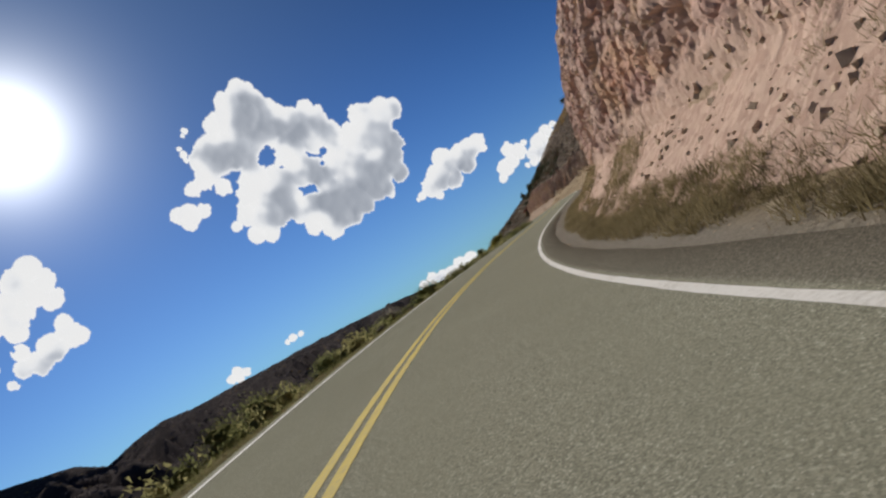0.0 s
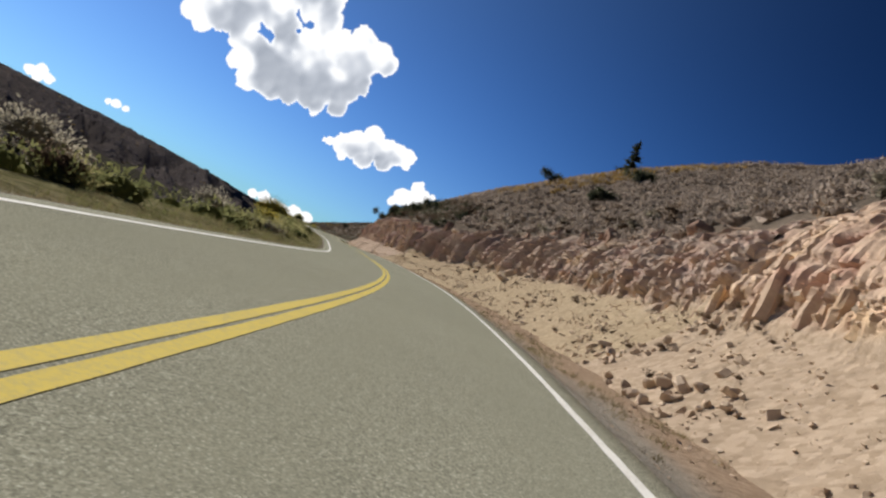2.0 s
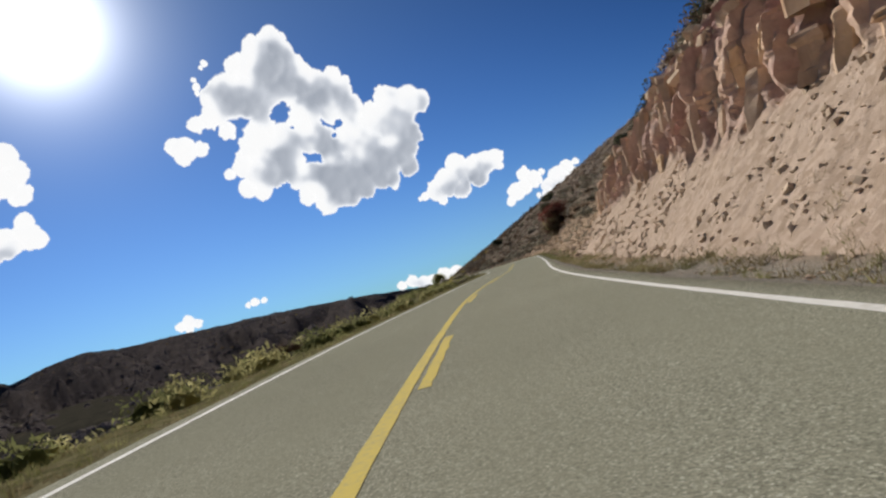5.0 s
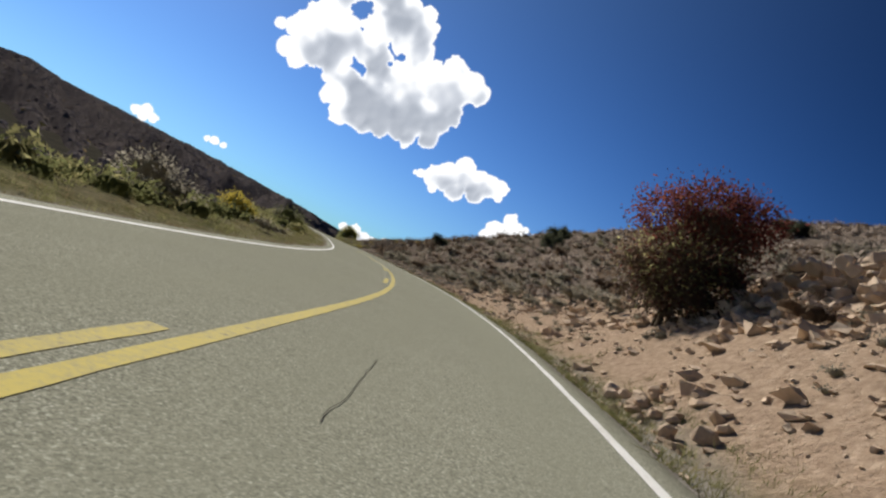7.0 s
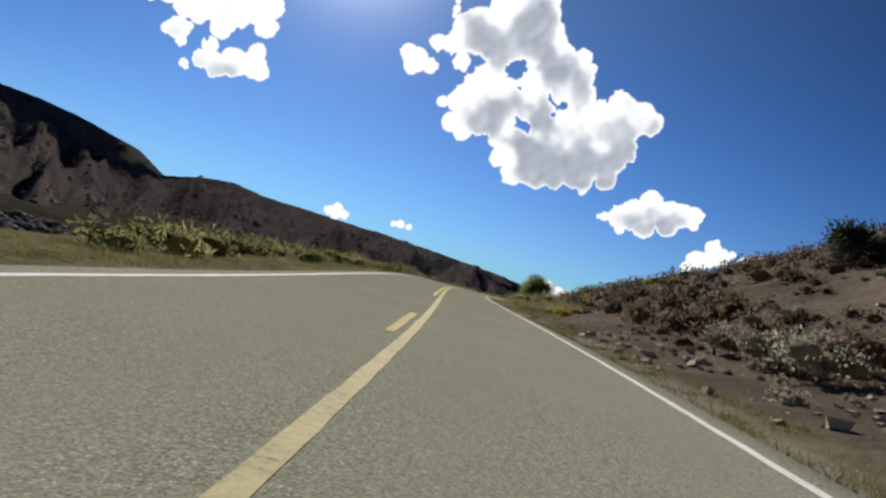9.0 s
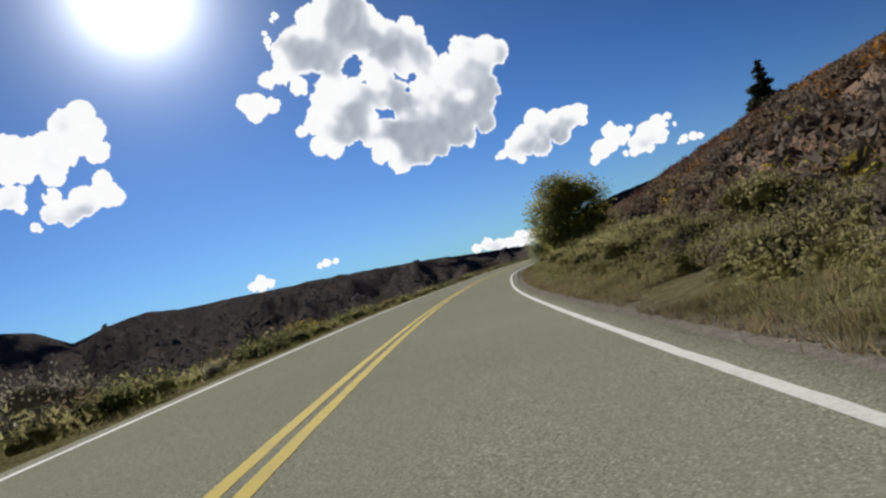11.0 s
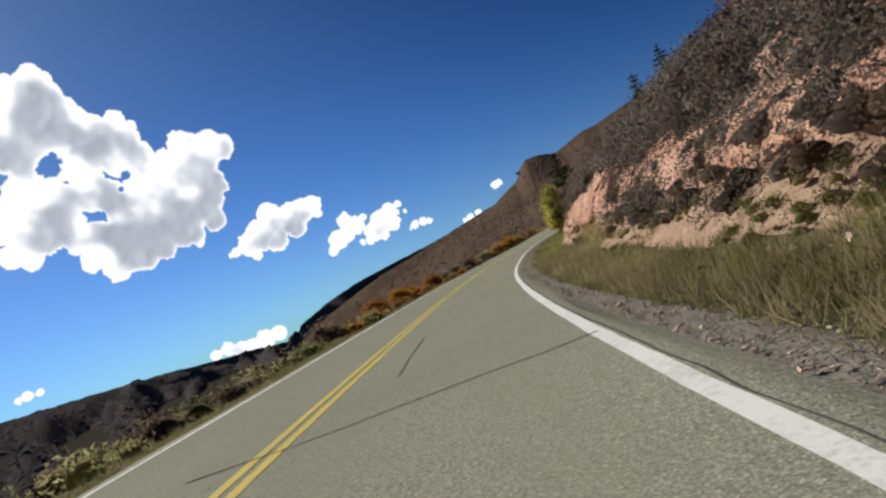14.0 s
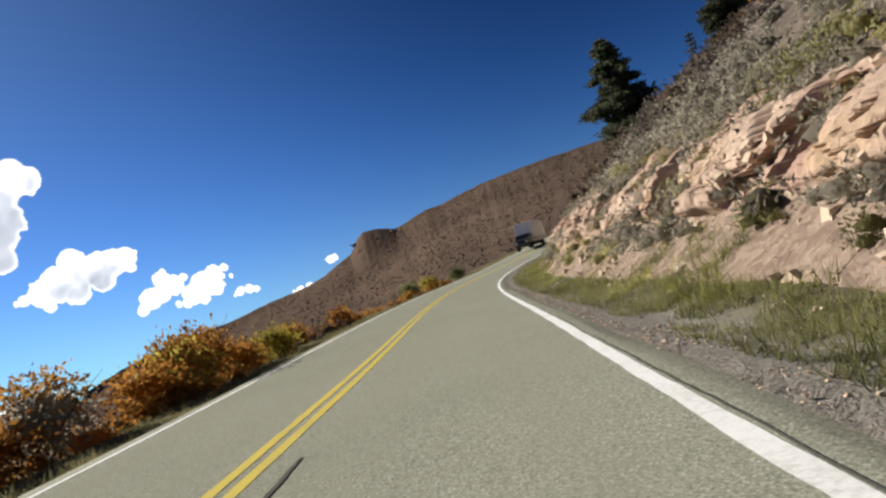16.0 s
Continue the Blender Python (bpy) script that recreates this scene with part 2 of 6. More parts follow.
def earth_material(name, stops, scale=1.0, fine=9.0, bump_d=.08, rough=.95, extra=None):
    """Weathered natural surface: two scales of tone and a fine relief, with no gloss."""
    m, nt, b = material(name)
    b.inputs["Specular IOR Level"].default_value = 0.0
    geo = nt.nodes.new("ShaderNodeNewGeometry")
    n1 = noise_tex(nt, .35 * scale, 6, .65, geo.outputs["Position"])
    n2 = noise_tex(nt, fine, 6, .7, geo.outputs["Position"])
    f = node(nt, "Math")
    f.operation = "MULTIPLY_ADD"
    nt.links.new(n2.outputs["Fac"], f.inputs[0])
    f.inputs[1].default_value = .55
    g = node(nt, "Math")
    g.operation = "MULTIPLY_ADD"
    nt.links.new(n1.outputs["Fac"], g.inputs[0])
    g.inputs[1].default_value = 1.0
    g.inputs[2].default_value = -.28
    nt.links.new(g.outputs[0], f.inputs[2])
    col = ramp(nt, f.outputs[0], stops)
    if extra:
        col = extra(nt, col, geo)
    nt.links.new(col, b.inputs["Base Color"])
    b.inputs["Roughness"].default_value = rough
    n3 = noise_tex(nt, fine * 3.4, 5, .75, geo.outputs["Position"])
    h = node(nt, "Math")
    h.operation = "MULTIPLY_ADD"
    nt.links.new(n3.outputs["Fac"], h.inputs[0])
    h.inputs[1].default_value = .45
    nt.links.new(n2.outputs["Fac"], h.inputs[2])
    top = h.outputs[0]
    bump(nt, b, top, .8, bump_d)
    return m


def asphalt_material():
    m, nt, b = material("asphalt")
    b.inputs["Specular IOR Level"].default_value = 0.0
    geo = nt.nodes.new("ShaderNodeNewGeometry")
    big = noise_tex(nt, .25, 4, .6, geo.outputs["Position"])
    mid = noise_tex(nt, 2.2, 5, .65, geo.outputs["Position"])
    grit = node(nt, "TexVoronoi", Scale=92.0)
    nt.links.new(geo.outputs["Position"], grit.inputs["Vector"])
    fine = noise_tex(nt, 55, 4, .8, geo.outputs["Position"])
    speck = ramp(nt, grit.outputs["Color"], [(0, (.085, .085, .068)), (.3, (.16, .16, .124)), (.7, (.287, .282, .218)), (1, (.52, .51, .43))])
    col = mix(nt, ramp(nt, mid.outputs["Fac"], [(.3, (.0, .0, .0)), (.75, (.35, .35, .35))]), speck, (.235, .234, .175))
    col = mix(nt, .3, col, ramp(nt, big.outputs["Fac"], [(.3, (.19, .188, .14)), (.7, (.288, .285, .215))]))
    col = mix(nt, .6, col, ramp(nt, fine.outputs["Fac"], [(.35, (.35, .35, .35)), (.65, (1, 1, 1))]), "OVERLAY")
    # polished wheel tracks, a little paler; the older shoulder beyond the edge line is darker
    at = nt.nodes.new("ShaderNodeAttribute")
    at.attribute_name = "track"
    col = mix(nt, at.outputs["Fac"], col, (.275, .273, .205))
    at = nt.nodes.new("ShaderNodeAttribute")
    at.attribute_name = "shoulder"
    col = mix(nt, at.outputs["Fac"], col, mix(nt, 1, col, (.62, .58, .6), "MULTIPLY"))
    nt.links.new(col, b.inputs["Base Color"])
    b.inputs["Roughness"].default_value = .85
    bump(nt, b, grit.outputs["Distance"], .15, .004)
    return m


def paint_material(name, fresh, worn, cover):
    """Road paint, worn through to the stones in places."""
    m, nt, b = material(name)
    geo = nt.nodes.new("ShaderNodeNewGeometry")
    n1 = noise_tex(nt, 20, 6, .78, geo.outputs["Position"])
    n2 = noise_tex(nt, 1.3, 4, .6, geo.outputs["Position"])
    f = node(nt, "Math")
    f.operation = "MULTIPLY_ADD"
    nt.links.new(n2.outputs["Fac"], f.inputs[0])
    f.inputs[1].default_value = .5
    nt.links.new(n1.outputs["Fac"], f.inputs[2])
    col = ramp(nt, f.outputs[0], [(cover - .13, (.17, .155, .125)), (cover, worn), (cover + .22, fresh)])
    nt.links.new(col, b.inputs["Base Color"])
    b.inputs["Roughness"].default_value, b.inputs["Specular IOR Level"].default_value = .85, .05
    bump(nt, b, n1.outputs["Fac"], .4, .006)
    return m


M_ASPHALT = asphalt_material()
M_WHITE = paint_material("white_road_paint", (.80, .79, .75), (.60, .58, .53), .55)
M_WHITE_GONE = paint_material("old_worn_white_road_paint", (.46, .45, .42), (.29, .275, .24), .78)
M_YELLOW_WORN = paint_material("worn_yellow_road_paint", (.56, .455, .12), (.42, .355, .15), .62)
M_YELLOW_FADED = paint_material("faded_yellow_road_paint", (.57, .50, .26), (.43, .385, .22), .62)
M_YELLOW = paint_material("yellow_road_paint", (.61, .475, .095), (.47, .385, .135), .59)
M_YELLOW_PALE = paint_material("sun_bleached_yellow_road_paint", (.58, .45, .08), (.44, .36, .11), .57)
M_TAR = earth_material("crack_sealer", [(.2, (.08, .077, .064)), (.8, (.15, .145, .12))], 3, 20, .01, .75)


def rock_tones(dark, scree_a, scree_b, pink=(.96, .84, .87), ochre=(1.08, 1.02, .80)):
    """Weathered darker patches, streaks down the face, and paler broken stone at the foot."""
    def extra(nt, col, geo):
        n = noise_tex(nt, .45, 5, .6, geo.outputs["Position"])
        col = mix(nt, ramp(nt, n.outputs["Fac"], [(.50, (0, 0, 0)), (.68, (.6, .6, .6))]), col, dark)
        mp = node(nt, "Mapping")
        mp.inputs["Scale"].default_value = (2.2, 2.2, .35)
        nt.links.new(geo.outputs["Position"], mp.inputs["Vector"])
        st = noise_tex(nt, 1.0, 5, .65, mp.outputs["Vector"])
        col = mix(nt, ramp(nt, st.outputs["Fac"], [(.52, (0, 0, 0)), (.72, (.55, .55, .55))]), col, tuple(c * .75 for c in dark))
        for sc, tone, lo in ((.31, pink, .5), (.23, ochre, .53)):                      # beds of pinker and of yellower rock
            mp = node(nt, "Mapping")
            mp.inputs["Scale"].default_value, mp.inputs["Location"].default_value = (sc, sc, sc * 2.4), (sc * 90, 7, 3)
            nt.links.new(geo.outputs["Position"], mp.inputs["Vector"])
            n = noise_tex(nt, 1.0, 4, .62, mp.outputs["Vector"])
            col = mix(nt, ramp(nt, n.outputs["Fac"], [(lo, (0, 0, 0)), (lo + .14, (.75, .75, .75))]), col, mix(nt, 1, col, tone, "MULTIPLY"))
        at = nt.nodes.new("ShaderNodeAttribute")
        at.attribute_name = "scree"
        v = node(nt, "TexVoronoi", Scale=7.0)
        nt.links.new(geo.outputs["Position"], v.inputs["Vector"])
        return mix(nt, at.outputs["Fac"], col, ramp(nt, v.outputs["Color"], [(.15, scree_a), (.5, tuple((p + q) / 2 for p, q in zip(scree_a, scree_b))), (.9, scree_b)]))
    return extra


M_ROCK = earth_material("pink_tan_rock", [(.2, (.38, .26, .19)), (.42, (.56, .405, .295)), (.6, (.67, .51, .38)), (.85, (.76, .62, .48))], 1.2, 5.5, .05, extra=rock_tones((.38, .255, .20), (.33, .25, .175), (.47, .365, .27)))
M_MAUVE = earth_material("mauve_pink_rock", [(.2, (.37, .24, .195)), (.42, (.53, .36, .29)), (.6, (.63, .45, .365)), (.85, (.75, .60, .49))], 1.2, 5.5, .05, extra=rock_tones((.42, .285, .24), (.44, .30, .235), (.60, .44, .35)))
M_PURPLE = earth_material("purple_brown_rock", [(.2, (.33, .215, .175)), (.42, (.50, .345, .275)), (.6, (.62, .45, .36)), (.85, (.74, .58, .47))], 1.2, 5.5, .05, extra=rock_tones((.34, .22, .19), (.36, .27, .20), (.51, .395, .31), (.94, .82, .88), (1.06, 1.02, .86)))
M_TAN = earth_material("tan_grey_rock", [(.2, (.30, .222, .175)), (.42, (.455, .345, .27)), (.6, (.575, .455, .36)), (.85, (.69, .58, .47))], 1.2, 5.5, .05, extra=rock_tones((.32, .215, .175), (.31, .238, .155), (.445, .35, .238), (.94, .84, .88), (1.06, 1.02, .86)))
M_RED = earth_material("red_earth", [(.2, (.42, .25, .18)), (.5, (.57, .35, .26)), (.85, (.66, .445, .345))], 1.2, 5, .08, extra=rock_tones((.42, .25, .185), (.34, .225, .155), (.48, .335, .24), (.98, .90, .90), (1.05, 1.02, .92)))
M_BANK = earth_material("tan_rock_bank", [(.2, (.31, .212, .153)), (.42, (.47, .337, .247)), (.6, (.57, .427, .322)), (.85, (.68, .54, .42))], 1.2, 5, .10, extra=rock_tones((.30, .215, .16), (.24, .175, .13), (.37, .28, .21)))


def ground_zones(nt, col, geo):
    soil = nt.nodes.new("ShaderNodeAttribute")
    soil.attribute_name = "soil"
    red = nt.nodes.new("ShaderNodeAttribute")
    red.attribute_name = "red"
    n = noise_tex(nt, 1.1, 5, .7, geo.outputs["Position"])
    n2 = noise_tex(nt, 7, 5, .7, geo.outputs["Position"])
    dirt = ramp(nt, n2.outputs["Fac"], [(.3, (.24, .17, .116)), (.5, (.365, .265, .185)), (.72, (.50, .38, .275))])
    reds = ramp(nt, n2.outputs["Fac"], [(.3, (.27, .12, .07)), (.55, (.40, .19, .115)), (.75, (.48, .26, .165))])
    dirt = mix(nt, red.outputs["Fac"], dirt, reds)
    f = node(nt, "Math")
    f.operation = "MULTIPLY_ADD"
    nt.links.new(n.outputs["Fac"], f.inputs[0])
    f.inputs[1].default_value = .9
    g = node(nt, "Math")
    g.operation = "MULTIPLY_ADD"
    nt.links.new(soil.outputs["Fac"], g.inputs[0])
    g.inputs[1].default_value = 1.6
    g.inputs[2].default_value = -.75
    nt.links.new(g.outputs[0], f.inputs[2])
    col = mix(nt, ramp(nt, f.outputs[0], [(.35, (0, 0, 0)), (.65, (1, 1, 1))]), col, dirt)
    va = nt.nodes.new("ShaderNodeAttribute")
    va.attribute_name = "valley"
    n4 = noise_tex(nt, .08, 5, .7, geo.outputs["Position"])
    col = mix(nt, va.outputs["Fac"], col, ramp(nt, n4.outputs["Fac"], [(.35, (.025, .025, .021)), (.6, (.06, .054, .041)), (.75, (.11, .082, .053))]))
    tf = nt.nodes.new("ShaderNodeAttribute")                     # short dry grass and weeds
    tf.attribute_name = "turf"
    n5 = noise_tex(nt, 3.5, 5, .7, geo.outputs["Position"])
    col = mix(nt, tf.outputs["Fac"], col, ramp(nt, n5.outputs["Fac"], [(.3, (.085, .08, .03)), (.5, (.155, .142, .072)), (.7, (.27, .24, .135))]))
    gv = nt.nodes.new("ShaderNodeAttribute")
    gv.attribute_name = "gravel"
    n3 = noise_tex(nt, 26, 5, .75, geo.outputs["Position"])
    grav = ramp(nt, n3.outputs["Fac"], [(.3, (.17, .155, .132)), (.5, (.30, .275, .235)), (.72, (.47, .435, .375))])
    return mix(nt, gv.outputs["Fac"], col, grav)


M_GROUND = earth_material("dry_hillside", [(.2, (.07, .056, .045)), (.45, (.13, .105, .083)), (.65, (.19, .152, .118)), (.85, (.26, .205, .155))], .8, 4, .12, .97, ground_zones)
M_FOREST = earth_material("far_wooded_slope", [(.25, (.055, .048, .049)), (.5, (.078, .067, .065)), (.68, (.115, .096, .088)), (.85, (.19, .15, .12))], .03, .12, 5.0)

# ---------------------------------------------------------------- ground sheet
_ls = np.concatenate([[-4500, -3000, -2000, -1400, -1000, -700, -500, -380, -280, -210, -160, -125, -100], np.arange(-80, -30, 5), np.arange(-30, -12, 2),
                      np.arange(-12, -5, .7), np.arange(-5, -2.9, .35), [-1.5, 0, 1.5], np.arange(2.95, 13, .35), np.arange(13, 24, .9), np.arange(24, 60, 2.5),
                      np.arange(60, 130, 8), [140, 170, 210, 280, 400, 600, 900, 1400, 2200, 3200, 4500]])
_ss = np.concatenate([[-3000 + 2600, -300, -200, -140, -100, -70], np.arange(-50, 720, 1.1), np.arange(720, 900, 6), [930, 980, 1050, 1150, 1300, 1600, 2000, 2600, 3300, 4500]])
_S, _L = np.meshgrid(_ss, _ls, indexing="ij")
_X, _Y = place(_S, _L)
_Z = land(_S, _L)
_Z = np.where(np.abs(_L) < 2.0, _Z - .12, np.where(np.abs(_L) < 3.0, _Z - .035, _Z))
_foot, _l1, _z1, _l2, _z2, _m, _c = cut(_S)
# the rock faces are objects of their own: the sheet lies a little behind them
_face = sstep(0, .5, _L - _foot) * (1 - sstep(0, .8, _L - _l2)) * ((_S < 232) | ((_S > 492) & (_S < 688)))
_Z = _Z - .35 * _face
_soil = np.clip(sstep(3.2, 4.0, _L) * (1 - sstep(-.3, .5, _L - _l2)), 0, 1)
_soil = _soil * np.where((_S > 300) & (_S < 495), .28, 1.0) * np.where(_S > 495, .5 * sstep(5.0, 5.8, _L), 1.0)
_soil = np.maximum(_soil, .5 * sstep(380, 400, _S) * (1 - sstep(500, 530, _S)) * sstep(8, 11, _L))
_soil = np.maximum(_soil, .33 * sstep(225, 250, _S) * (1 - sstep(300, 345, _S)) * (_L > 3) * (1 - sstep(12, 30, _L)))
_soil = np.maximum(_soil, .34 * sstep(3.0, 3.6, -_L) * (1 - sstep(6.5, 9, -_L)))
_narrow = .55 * sstep(352, 370, _S) * (1 - sstep(520, 560, _S)) * (_L > 0) + .5 * (_L < 0)
_turf = np.maximum(sstep(3.15, 3.6, -_L) * (1 - sstep(8, 13, -_L)) * (1 - .35 * sstep(480, 560, _S)), sstep(3.2, 3.7, _L) * (1 - sstep(-.4, .6, _L - _foot - 1.2 * sstep(352, 370, _S) * (1 - sstep(480, 494, _S)))) * (.55 * (_S < 75) + .6 * ((_S > 225) & (_S < 352)) + .9 * (_S > 352)))
_turf = np.clip(_turf * (.45 + 1.1 * fbm(_X / 1.4, _Y / 1.4, 3, 29)), 0, 1)
_grv = sstep(2.9, 3.1, np.abs(_L)) * (1 - sstep(3.9, 4.6, _narrow + np.abs(_L) + .7 * (fbm(_S / 2.2, _L * 2, 2, 19) - .5))) * np.where((_S > 85) & (_S < 150), .6, .9) * np.where(_L < 0, .55, 1)
_red = sstep(470, 500, _S) * (1 - sstep(556, 572, _S)) + .45 * sstep(370, 400, _S) * (1 - sstep(480, 500, _S))
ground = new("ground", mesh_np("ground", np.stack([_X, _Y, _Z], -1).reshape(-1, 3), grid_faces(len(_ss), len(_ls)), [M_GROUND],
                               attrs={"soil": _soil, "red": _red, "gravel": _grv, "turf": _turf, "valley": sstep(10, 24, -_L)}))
tagged(ground, "dry brown hillside ground with tan dirt beside the mountain road", "ground", kind="structure")

# ---------------------------------------------------------------- road
_ls = np.concatenate([[-3.35, -3.2], np.linspace(-2.9, 2.9, 25), [2.98, 3.2, 3.4]])
_ss = np.arange(-120, 800, 1.5)
_S, _L = np.meshgrid(_ss, _ls, indexing="ij")
_edge = (_L > 3.1) * (.25 * (1 - sstep(36, 56, _S)) + .12 * sstep(425, 445, _S) * (1 - sstep(450, 465, _S)) - .16 * sstep(452, 470, _S) + .12 * (vnoise(_S / 2.3, _S * 0) - .5)) + (_L < -3.1) * .12 * (vnoise(_S / 1.9, _S * 0, 3) - .5)
_X, _Y = place(_S, _L + _edge)
_Z = road_z(_S) - np.clip(_L, -3.1, 3.1) * bank(_S) - (.16 - .11 * ((_S > 452) & (_L > 0))) * ((np.abs(_L) > 3.3)) - .01 * (np.abs(_L) > 3.1)
_trk = sum(np.exp(-((np.abs(_L) - c) / .38) ** 2) for c in (.75, 2.15)) * .4
road = new("road", mesh_np("road", np.stack([_X, _Y, _Z], -1).reshape(-1, 3), grid_faces(len(_ss), len(_ls)), [M_ASPHALT], attrs={"track": _trk, "shoulder": sstep(2.9, 3.0, _L) * (.2 + .8 * (1 - sstep(38, 58, _S)) + .6 * sstep(425, 440, _S) * (1 - sstep(475, 495, _S)))}))
tagged(road, "weathered grey two-lane asphalt mountain road with patched cracks", "road", kind="structure")


def stripe(name, s0, s1, l, width, mat, lift, label, wave=.004, step=.25, aside=0.0):
    s = np.linspace(s0, s1, max(2, int((s1 - s0) / step)))
    w = width / 2
    l = l + aside * sstep(25, 60, s)
    cols = np.stack([l - w + wave * (fbm(s * 3, s * 0, 3, 1) - .5) * 4, l + w + wave * (fbm(s * 3, s * 0, 3, 2) - .5) * 4], 1)
    x, y = place(s[:, None], cols)
    z = road_z(s)[:, None] - cols * bank(s)[:, None] + lift
    return part(name, mesh_np(name, np.stack([x, y, z], -1).reshape(-1, 3), grid_faces(len(s), 2), [mat]), road, label)


stripe("edge_line", -60, 430, LINE_AT - .02, .105, M_WHITE, .0035, "worn white painted edge line", .006)
stripe("edge_line", 430, 790, LINE_AT - .035, .118, M_WHITE, .0035, "worn white painted edge line", .006)
stripe("edge_line", 428, 466, LINE_AT + .27, .07, M_WHITE_GONE, .0035, "faded trace of an older white edge line on the shoulder", .02)
stripe("edge_line", -60, 790, -LINE_AT, .11, M_WHITE, .0035, "worn white painted edge line", .006)
YL = .105
stripe("centre_line", -60, 222, -YL, .125, M_YELLOW, .0035, "yellow painted centre line", .004, aside=.042)
stripe("centre_line", -60, 119.5, YL, .125, M_YELLOW, .0035, "yellow painted centre line", .004)
stripe("centre_line", 214, 286, YL, .12, M_YELLOW_WORN, .0035, "worn pale yellow centre line", .005)
stripe("centre_line", 286, 345, YL, .12, M_YELLOW_FADED, .0035, "faded cream-yellow centre line", .005)
stripe("centre_line", 345, 790, YL, .12, M_YELLOW_PALE, .0035, "yellow painted centre line", .004)
stripe("centre_line", 345, 790, -YL, .12, M_YELLOW_PALE, .0035, "yellow painted centre line", .004)
for _k in range(-1, 5):
    stripe("centre_dash", 152.2 + 12.4 * _k, 156.2 + 12.4 * _k, YL, .12, M_YELLOW, .0035, "yellow painted dash", .01)
for _s in (240.0, 252.0, 270.6, 282.8, 294.7, 306.9, 319.1, 331.3):
    stripe("centre_dash", _s, _s + 3.7, -YL, .12, M_YELLOW_WORN, .0035, "faded yellow painted dash", .006)


def crack(points, width=.035, shift=.35, pieces=14):
    """A tarred crack that wanders through the given (s, l) points."""
    p = np.array(points, float) - [shift, 0]
    t = np.linspace(0, len(p) - 1, (len(p) - 1) * pieces + 1)
    s, l = np.interp(t, range(len(p)), p[:, 0]), np.interp(t, range(len(p)), p[:, 1])
    s = s + .12 * (fbm(l * 1.3 + p[0, 0], s * 0, 3) - .5)
    l = l + .05 * (fbm(s * 1.9, s * 0, 3, 7) - .5)
    ds, dl = np.gradient(s), np.gradient(l)
    n = np.hypot(ds, dl)
    w = width * (.35 + .85 * vnoise(t * 1.7, t * 0 + p[0, 0])) / 2
    S = np.stack([s - dl / n * w, s + dl / n * w], 1)
    Lc = np.stack([l + ds / n * w, l - ds / n * w], 1)
    x, y = place(S, Lc)
    z = road_z(S) - Lc * bank(S) + .007
    part("crack_seal", mesh_np("crack_seal", np.stack([x, y, z], -1).reshape(-1, 3), grid_faces(len(t), 2), [M_TAR]), road, "dark tar-sealed crack")


crack([(23.3, -.4), (23.1, .15), (22.8, 1.58), (23.4, 2.94), (23.7, 3.2)], .045, 0)
crack([(136.2, -2.8), (135.3, -1.33), (134.6, 0), (134.5, 1.06), (135.4, 2.79)], .04, 0)
crack([(526.1, .5), (526.2, 1.5), (526.2, 2.0), (526.6, 2.75)], .05, 0)
crack([(566.6, -2.5), (566.2, -1.7), (564.9, .9), (564.9, 1.7), (565.3, 2.71)], .04, 0)
for _s, _a, _b in ((124, .1, 2.9), (166, -2.2, 2.9), (378, -2.8, 2.6), (449, 0, 3.2), (511, -.8, 2.8)):
    crack([(_s + .2, _a), (_s, _a * .6 + _b * .4), (_s - .05, _b)], .04)
crack([(150.5, 1.35), (153.4, 1.15)], .035)
crack([(160, -.31), (166, -.27), (173, -.22), (178, -.2)], .03, .35, 40)
_cr = np.random.default_rng(5)
for _k in range(9):                                             # a patch of crazed asphalt
    _s0, _l0 = 434.9 + .4 * _k, 1.60 + .035 * _k
    crack([(_s0, _l0 + _cr.normal() * .02), (_s0 + .25, _l0 + _cr.normal() * .05), (_s0 + .5, _l0 + .04 + _cr.normal() * .02)], .016, 0, 10)
    if _k % 2:
        crack([(_s0 + .2, _l0), (_s0 + .25 + _cr.normal() * .1, _l0 - .18), (_s0 + .2 + _cr.normal() * .15, _l0 - .3)], .010, 0, 10)
crack([(438.5, .8), (440, .78)], .03)
crack([(582.6, .45), (584.3, .42)], .045, 0)
crack([(255.4, .92), (257.5, .9)], .006)
crack([(84, .0), (91, .02), (98, -.01), (105, .015), (112, .0)], .005, .35, 60)
crack([(513, .9), (517, .8)], .03)
for _s in range(452, 650, 6):                                   # the joint along the outside of the edge line
    crack([(_s, LINE_AT + .045), (_s + 6, LINE_AT + .045)], .02, 0, 40)


# ---------------------------------------------------------------- rock faces beside the road
def fractured(u, v, k):
    """Broken blocks: each block's own offset and tilted plane, and how far a point lies from its joints."""
    i, j = np.floor(u).astype(np.int64), np.floor(v).astype(np.int64)
    d1, d2 = np.full(u.shape, 9.0), np.full(u.shape, 9.0)
    bi, bj, bx, by = i.copy(), j.copy(), u * 0, v * 0
    for di in (-1, 0, 1):
        for dj in (-1, 0, 1):
            ci, cj = i + di, j + dj
            x, y = u - ci - .5 - .85 * (hash2(ci, cj, k) - .5), v - cj - .5 - .85 * (hash2(ci, cj, k + 1) - .5)
            d = np.hypot(x, y)
            near = d < d1
            d2 = np.where(near, d1, np.minimum(d2, d))
            d1, bi, bj, bx, by = np.where(near, d, d1), np.where(near, ci, bi), np.where(near, cj, bj), np.where(near, x, bx), np.where(near, y, by)
    plane = (hash2(bi, bj, k + 4) - .5) * bx + (hash2(bi, bj, k + 5) - .5) * by
    return hash2(bi, bj, k + 3) - .5, plane, d2 - d1


